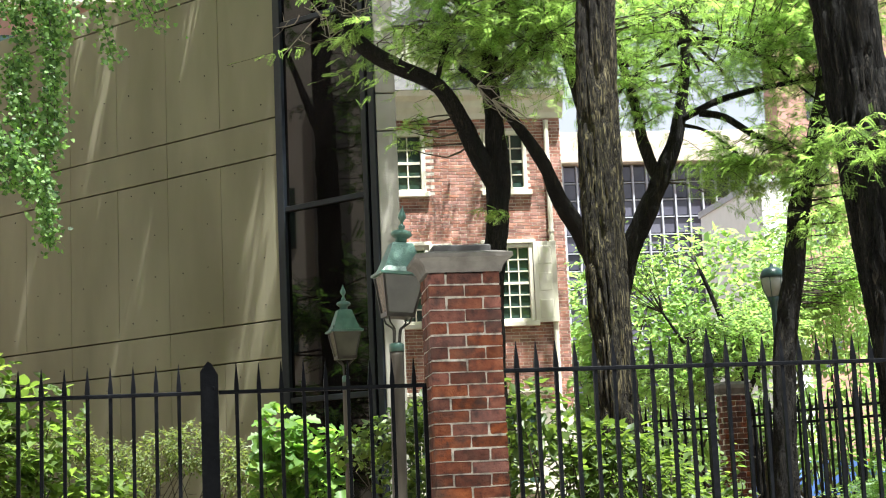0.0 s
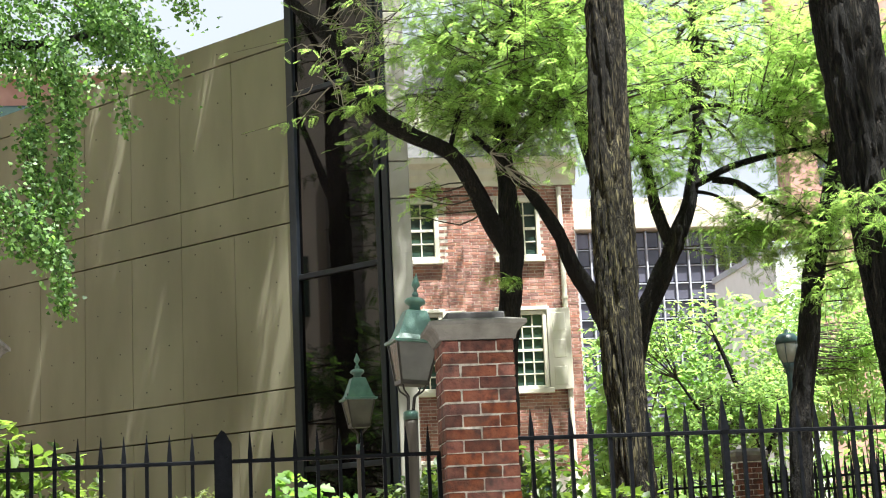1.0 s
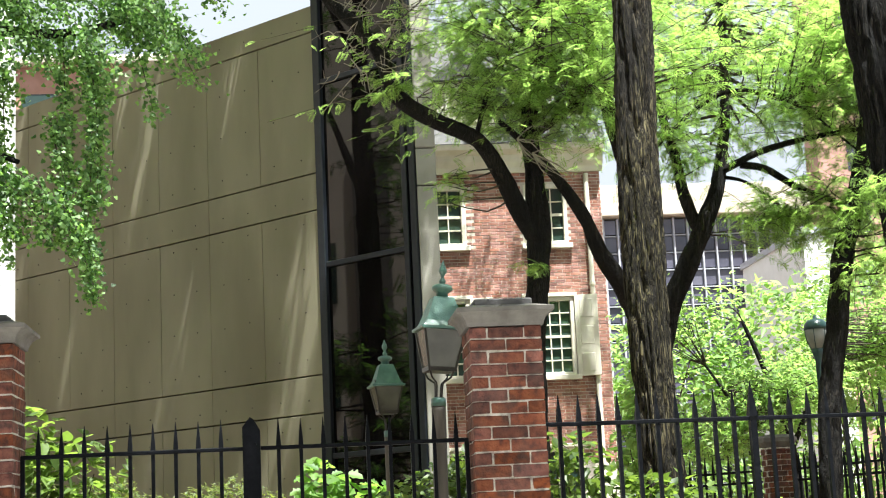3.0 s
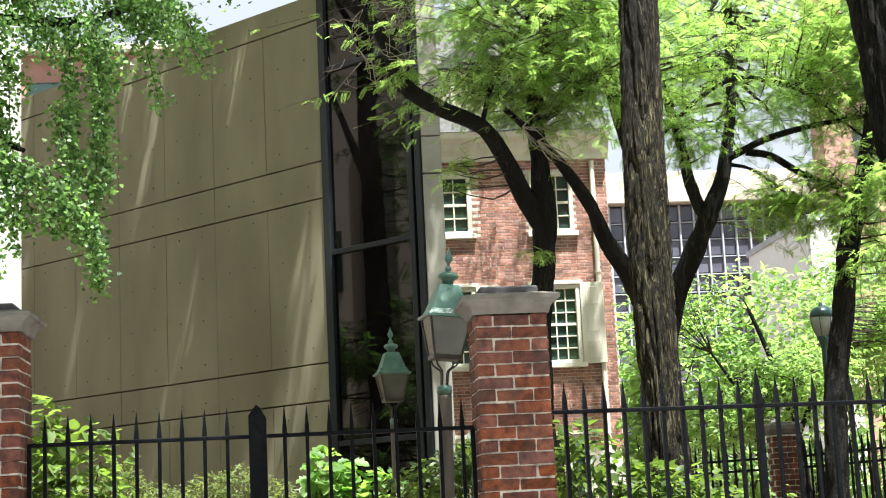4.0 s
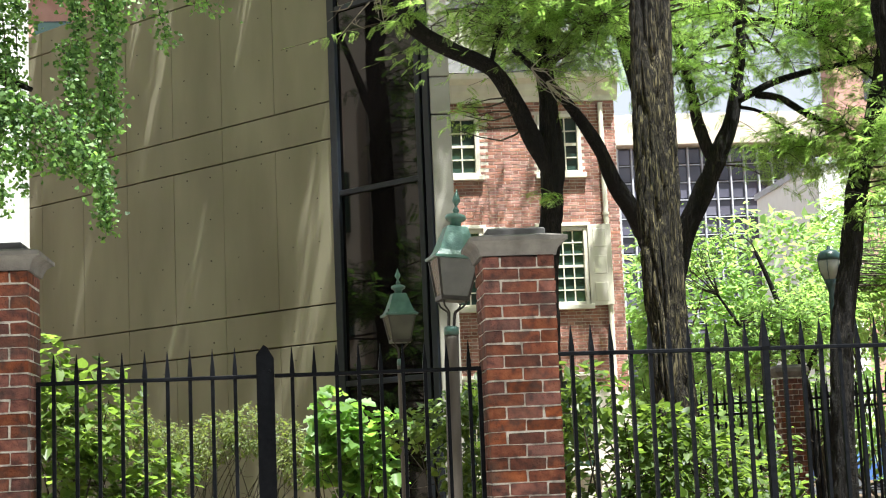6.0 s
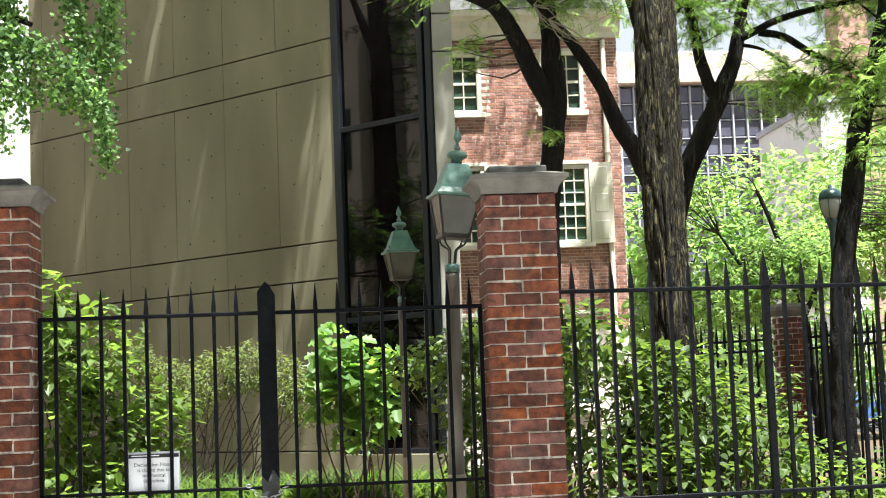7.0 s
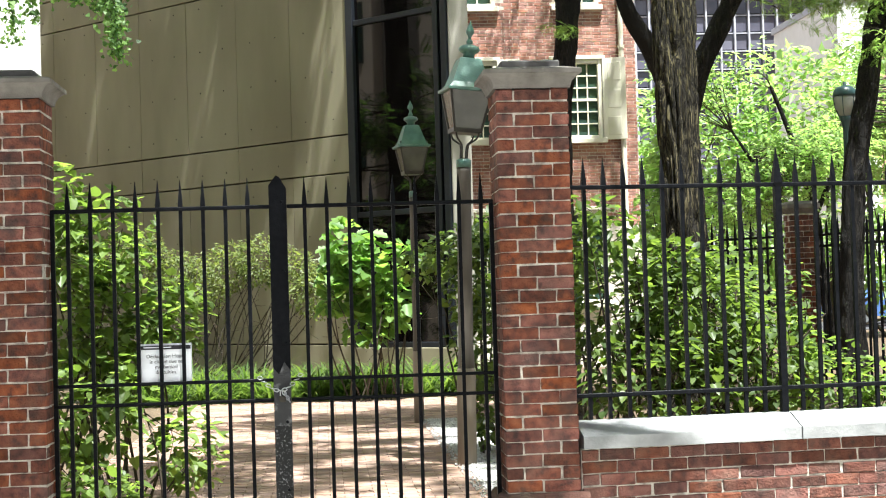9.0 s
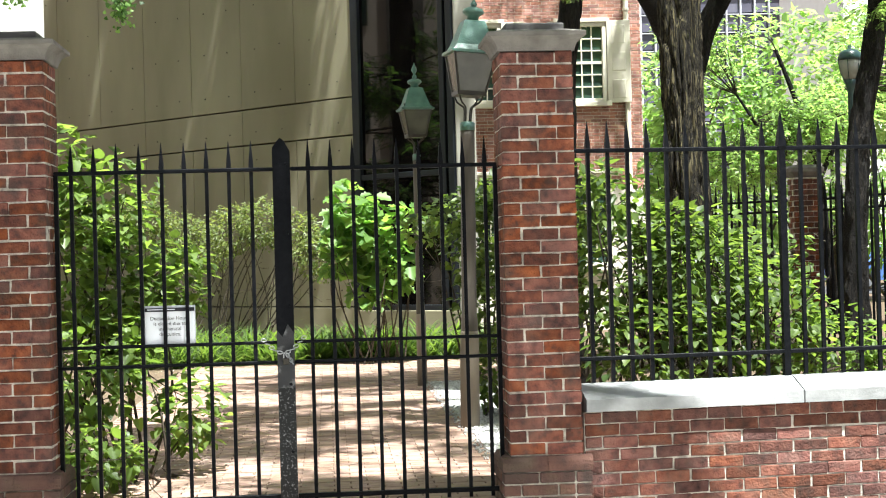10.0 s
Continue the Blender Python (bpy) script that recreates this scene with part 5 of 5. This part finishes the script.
# grass-like edging along the walk
bl = ([(0, -0.02, 0), (0, 0.02, 0), (0.35, 0.022, 0.0), (0.35, -0.022, 0.0), (0.75, 0.014, -0.1), (0.75, -0.014, -0.1), (1, 0, -0.3)], [(0, 3, 2, 1), (3, 5, 4, 2), (5, 6, 4)])
spots = []
for _ in range(680):
    x, y = rng.uniform(-3.2, 3.0), rng.uniform(21.6, 23.6)
    k = 0.75 + 0.5 * noise.noise(Vector((x * 2, y * 2, 0)))
    for _ in range(9):
        a = rng.uniform(0, 2 * math.pi)
        d = np.array([math.cos(a), math.sin(a), rng.uniform(0.4, 1.6)])
        spots.append((np.array([x, y, 0.0]) + np.array([math.cos(a), math.sin(a), 0]) * 0.03, turn_to(d, (0, 0, 1), 0.78 * k * rng.uniform(0.6, 1.3))))
gr = scatter("grass_edging", bl, spots, M_GRASS, None)
tagged(gr, "clumps of grass-like lilyturf edging the brick walk", "grass", kind="stuff")

# fallen leaves and litter on the beds
spots = []
for _ in range(900):
    spots.append(((rng.uniform(-2.4, 2.4), rng.uniform(8.9, 21.5), 0.03), turn_to(rng.normal(0, 1, 3) * (1, 1, 0.15), (0.1, 0, 1), rng.uniform(0.02, 0.05))))
lt = scatter("leaf_litter", SMALL, spots, M_DRYTWIG, None)
tagged(lt, "dry fallen leaves scattered on the walk", "leaf litter", kind="stuff")

# ---- brick walk ----
bw = tagged(new("brick_walk"), "worn red-brown brick garden walk", "path", kind="structure")
part("bedding", Shape().box((-1.95, 9.03, -0.25), (2.6, 21.6, 0.008)).box((-1.5, 8.5, -0.25), (0.98, 9.03, 0.008)), M_SAND, bw)
far = Shape()
pm = Shape().chamfered((0.004, 0.004, -0.04), (0.2, 0.098, 0.021), 0.004).mesh("paver")
pm.materials.append(M_PAVER)
j = 0
y = 8.52
while y < 21.5:
    x = -1.93 + (0.102 if j % 2 else 0)
    while x < 2.4:
        z = random.uniform(-0.002, 0.002)
        if y < 9.03 and not -1.5 < x < 0.78:
            x += 0.204
            continue
        if j < 14:
            part("paver", pm, M_PAVER, bw, at=pose(x, y, z, 0, 0, random.uniform(-0.5, 0.5)))
            x += 0.204
            continue
        far.add([(x + .004, y + .004, 0.02 + z), (x + .2, y + .004, 0.02 + z), (x + .2, y + .098, 0.02 + z), (x + .004, y + .098, 0.02 + z), (x, y, 0), (x + .204, y, 0), (x + .204, y + .102, 0), (x, y + .102, 0)],
                [(0, 1, 2, 3), (4, 5, 1, 0), (5, 6, 2, 1), (6, 7, 3, 2), (7, 4, 0, 3)])
        x += 0.204
    y += 0.102
    j += 1
ob = part("pavers", far, M_PAVER, bw)
ob["kind"] = "stuff"
# pale gravel strip beside the walk
gv = tagged(new("gravel_strip"), "pale grey gravel strip beside the brick walk", "gravel", kind="structure")
part("bedding", Shape().box((1.1, 10.6, 0.0), (1.9, 17.6, 0.028)), M_GRAVEL, gv)
spots = [((rng.uniform(1.02, 1.9), rng.uniform(10.6, 17.6), 0.03), turn_to(rng.normal(0, 1, 3) * (1, 1, 0.3), (0, 0, 1), rng.uniform(0.012, 0.03))) for _ in range(5200)]
PEBBLE = ([(0.5, 0, 0), (0, 0.45, 0), (-0.5, 0, 0), (0, -0.45, 0), (0.1, 0.05, 0.4), (0, 0, -0.3)], [(0, 1, 4), (1, 2, 4), (2, 3, 4), (3, 0, 4), (1, 0, 5), (2, 1, 5), (3, 2, 5), (0, 3, 5)])
scatter("pebbles", PEBBLE, spots, M_GRAVEL, gv)["kind"] = "stuff"
# ---- distance: office block, towers, far fence, street ----
ofb = thing("office_building", "grey office block with gridded smoked panes and beige fascia", "building", at=pose(0, 88, 0))
part("body", Shape().box((12, 0.3, 0), (30.6, 3, 18.9)), M_ASPHALT, ofb)
part("fascia", Shape().chamfered((11.6, -0.7, 18.95), (30.9, 3, 20.75), 0.05), M_FASCIA, ofb)
pane = Shape().box((0.08, 0.1, 0.08), (0.74, 0.16, 0.92)).mesh("pane")
pane.materials.append(M_OFFICEPANE)
px, pz = 0.82, 1.02
for i in range(19):
    part("mullion", Shape().box((15.5 + i * px - 0.045, -0.12, 0), (15.5 + i * px + 0.045, 0.2, 18.9)), M_FRAME, ofb)
for j in range(18):
    part("spandrel", Shape().box((12, -0.02, j * pz + 0.52), (30.6, 0.15, j * pz + 0.58)), M_FRAME, ofb)
    if j > 4:
        for i in range(19):
            part("pane", pane, M_OFFICEPANE, ofb, at=pose(15.5 + i * px, 0, j * pz + 0.58))
tw = thing("brick_tower", "tall pinkish brick tower far behind the trees", "building", at=pose(3.6, 80, 0))
part("body", Shape().box((24.6, 0, 0), (36, 2, 34)), M_PINK, tw)
for k in range(8):
    for x in (26.2, 28.7, 31, 33.2):
        w = part("window", Shape().box((x, -0.02, 6 + 3.4 * k), (x + 1.0, 0.05, 7.8 + 3.4 * k)), M_OFFICEPANE, tw)
        part("frame", Shape().box((x + 0.45, -0.06, 6 + 3.4 * k), (x + 0.55, -0.02, 7.8 + 3.4 * k)), M_FRAME, w)
wb = thing("white_building", "white sunlit building far down the street", "building", at=pose(0, 70, 0))
part("body", Shape().box((23.6, 0, 0), (25.4, 10, 14.4)), M_STUCCO, wb)
part("parapet", Shape().box((23.5, -0.1, 14.4), (25.5, 10.1, 14.7)), M_FRAME, wb)
lb = thing("brick_row_house", "sunlit brick row house rising behind the concrete wall", "house", at=pose(0, 44, 0))
part("body", Shape().box((-14, 0, 0), (-3.0, 8, 15.0)), M_PINK, lb)
part("cornice", Shape().chamfered((-14.2, -0.3, 15.0), (-2.9, 8, 15.25), 0.05), M_FASCIA, lb)
for x in (-12.4, -9.9, -7.4):
    for z in (9.3, 12.4):
        w = part("window", Shape().box((x, -0.02, z), (x + 1.0, 0.1, z + 1.8)), M_PANE, lb)
        part("frame", Shape().box((x - 0.1, -0.05, z - 0.12), (x + 1.1, -0.025, z)), M_WHITE, w)
sw = thing("white_wall", "bright white stucco house end lit by the sun", "house", at=pose(0, 20, 0))
part("wall", Shape().chamfered((-9, 0, 0), (-3.52, 0.5, 8.6), 0.02), M_STUCCO, sw)
part("base_course", Shape().chamfered((-9, -0.05, 0), (-3.47, 0.0, 0.6), 0.02), M_COLUMN, sw)

# far fence and pier
fp = pose(6.085, 19.8, 0) @ Matrix.Diagonal((0.78, 0.78, 1, 1))
p2 = thing("far_pier", "short brick pier with stone cap in the far fence", "pier", at=fp)
part("core", Shape().box((-0.195, -0.195, 0), (0.195, 0.195, 2.3)), M_MORTAR, p2)
z, i = 0.0, 0
while z < 2.28:
    for x in ((-0.204, 0.0) if i % 2 else (-0.204, -0.102, 0.102)):
        me = BRICK_X if (i % 2 or x == -0.102) else BRICK_H
        part("brick", random.choice(me), M_BRICK, p2, at=jig((x, -0.204, z)))
    part("brick", random.choice(BRICK_Y), M_BRICK, p2, at=jig((-0.206, -0.1 if i % 2 else 0.0, z)))
    z += CB
    i += 1
part("cap", Shape().turned([(0.21, 2.31), (0.25, 2.35), (0.27, 2.37), (0.27, 2.42), (0.2, 2.46)], 0, 0, square=True), M_CAP, p2)
fbar = bar(2.02, 2.26, 0.024)
fbar.materials.append(M_IRON)


def far_fence(x0, y0, x1, y1, label):
    f = thing("iron_fence", label, "fence", "far fences")
    L = math.hypot(x1 - x0, y1 - y0)
    f.matrix_basis = pose(x0, y0, 0, 0, 0, math.degrees(math.atan2(y1 - y0, x1 - x0)))
    for z in (2.02, 1.88, 0.25):
        part("rail", Shape().box((0, -0.015, z - 0.015), (L, 0.015, z + 0.015)), M_IRON, f)
    for i in range(int(L / 0.125)):
        part("bar", fbar, M_IRON, f, at=pose(0.06 + 0.125 * i, 0, 0))


far_fence(4.6, 21.5, 5.9, 19.9, "black iron fence running back from the far pier")
far_fence(6.3, 19.7, 7.7, 14.3, "black iron fence beyond the far pier")
pl = thing("street_lamp", "dark green acorn street lamp on a slim pole", "street lamp", at=pose(7.49, 22, 0))
part("pole", Shape().turned([(0.11, 0), (0.09, 0.4), (0.05, 0.6), (0.045, 3.6), (0.07, 3.7), (0.1, 3.78)], 0, 0, 14), M_GREENPAINT, pl, "dark green pole", True)
part("globe", Shape().turned([(0.09, 3.78), (0.14, 3.9), (0.165, 4.02), (0.16, 4.08)], 0, 0, 16), M_GLOBE, pl, "frosted globe", True)
part("hood", Shape().turned([(0.172, 4.06), (0.172, 4.1), (0.15, 4.16), (0.11, 4.2), (0.03, 4.22), (0.02, 4.27)], 0, 0, 16), M_GREENPAINT, pl, "dark green hood", True)
for a in range(6):
    c, d = math.cos(a * math.pi / 3), math.sin(a * math.pi / 3)
    part("cage_rib", Shape().tube([(0.095 * c, 0.095 * d, 3.78), (0.15 * c, 0.15 * d, 3.9), (0.17 * c, 0.17 * d, 4.08)], 0.006, 5), M_GREENPAINT, pl)


def car(x, y, paint, label):
    c = thing("parked_car", label, "car", "parked cars", at=pose(x, y, 0))
    side = [(-2.2, 0.35), (-2.25, 0.75), (-1.9, 0.95), (-1.2, 1.0), (-0.6, 1.45), (0.9, 1.48), (1.6, 1.05), (2.15, 0.95), (2.25, 0.6), (2.2, 0.35)]
    part("body", Shape().rings([[Vector((u * k, v, 0.35 + (w - 0.35) * k)) for u, w in side] for v, k in ((-0.85, 0.96), (-0.8, 1), (0.8, 1), (0.85, 0.96))]), paint, c)
    part("side_window", Shape().rings([[Vector((u, v, w)) for u, w in ((-1.05, 1.02), (-0.55, 1.38), (0.82, 1.4), (1.35, 1.05))] for v in (-0.84, -0.83)]), M_OFFICEPANE, c)
    for wx in (-1.35, 1.4):
        wh = part("wheel", Shape().tube([(wx, -0.86, 0.33), (wx, -0.68, 0.33)], 0.33, 18), M_INK, c)
        part("rim", Shape().tube([(wx, -0.875, 0.33), (wx, -0.862, 0.33)], 0.2, 14), M_CHAIN, wh)
    part("tail_light", Shape().box((-2.24, -0.8, 0.7), (-2.1, -0.6, 0.85)), M_REDPAINT, c)
    return c


M_REDPAINT = material("red_car_paint", [(0.45, 0.02, 0.02), (0.55, 0.03, 0.03)], 3, 2, 0.25, 0, spec=0.6)
M_BLUEPAINT = material("blue_car_paint", [(0.06, 0.12, 0.32), (0.08, 0.16, 0.38)], 3, 2, 0.25, 0, spec=0.6)
M_WHITEPAINT = material("white_car_paint", [(0.7, 0.7, 0.72), (0.78, 0.78, 0.8)], 3, 2, 0.25, 0, spec=0.6)
car(18.6, 50.5, M_BLUEPAINT, "blue car parked along the street")
car(21.8, 51.6, M_WHITEPAINT, "white car parked along the street")
car(20.6, 53.5, M_REDPAINT, "red car parked across the street")

# ---- what the glass mirrors, to the side of the garden ----
mb = thing("pale_building", "pale stone building with dark bays beside the garden", "building", at=pose(-24, 0, 0))
part("body", Shape().box((-6, 12, 0), (0, 34, 30)), M_FASCIA, mb)
part("brick_bay", Shape().box((0.0, 26.6, 11), (0.3, 27.4, 14)), M_HOUSEBRICK, mb)
for k in range(4):
    part("stone_bay", Shape().box((0.0, 20.5 + 4 * k, 0), (0.15, 21.7 + 4 * k, 14)), M_CAP, mb)
    for z in (2, 5.5, 9):
        part("window", Shape().box((0.0, 22.3 + 4 * k, z), (0.06, 23.6 + 4 * k, z + 2.0)), M_PANE, mb)
th = Tree("shade_tree", "dark broad tree beside the concrete wall", M_DARKBARK)
th.limb("trunk", [(-8.6, 25.5, -0.1, 0.35), (-8.6, 25.5, 5, 0.3), (-8.6, 25.55, 9, 0.25), (-8.6, 25.6, 12, 0.2), (-8.6, 25.5, 15, 0.14), (-8.6, 25.4, 18, 0.05)], 16, 0.1, 0.2)
th.limb("limb", [(-8.6, 25.55, 9.0, 0.12), (-8.5, 26.0, 10.2, 0.09), (-8.4, 26.5, 11.6, 0.04)], 8, 0.1)
th.limb("limb", [(-8.6, 25.55, 11.0, 0.12), (-8.6, 25.0, 12.4, 0.09), (-8.6, 24.2, 14.0, 0.04)], 8, 0.1)
th.limb("limb", [(-8.6, 25.55, 12.4, 0.1), (-8.5, 26.1, 13.4, 0.07), (-8.4, 26.7, 14.8, 0.03)], 8, 0.1)
th.cloud((-8.6, 24.6, 10.5), (1.0, 0.75, 3.0), 34, 6, 8, 0.2, 0.35)
th.cloud((-8.5, 26.4, 12.0), (0.8, 0.6, 2.6), 14, 5, 7, 0.18, 0.3)
th.cloud((-8.6, 25.4, 15.5), (1.2, 1.6, 1.6), 22, 5, 7, 0.2, 0.4)
th.cloud((-9.4, 25.2, 3.6), (0.9, 3.6, 3.4), 90, 6, 9, 0.4, 0.5)
th.finish(FERN, M_GINKGO)
# unseen fronts across the street, added behind the camera to close off sky light
for x, w, m, h in ((-30, 17, M_HOUSEBRICK, 28), (-12.8, 14, M_COLUMN, 34), (1.4, 15, M_HOUSEBRICK, 24), (16.6, 20, M_FASCIA, 30)):
    rh = thing("unseen_street_front", "plain unseen street front added across the road", "building", "street fronts", at=pose(x, -24, 0))
    part("body", Shape().box((0, -8, -0.1), (w, 0, h)), m, rh)
    part("cornice", Shape().chamfered((-0.1, 0, h - 0.6), (w + 0.1, 0.35, h), 0.04), M_WHITE, rh)
    for i in range(int(w / 3)):
        for k in range(int(h / 3.6)):
            part("window", Shape().box((1 + 3 * i, 0.0, 1 + 3.4 * k), (2.2 + 3 * i, 0.05, 3 + 3.4 * k)), M_PANE, rh)
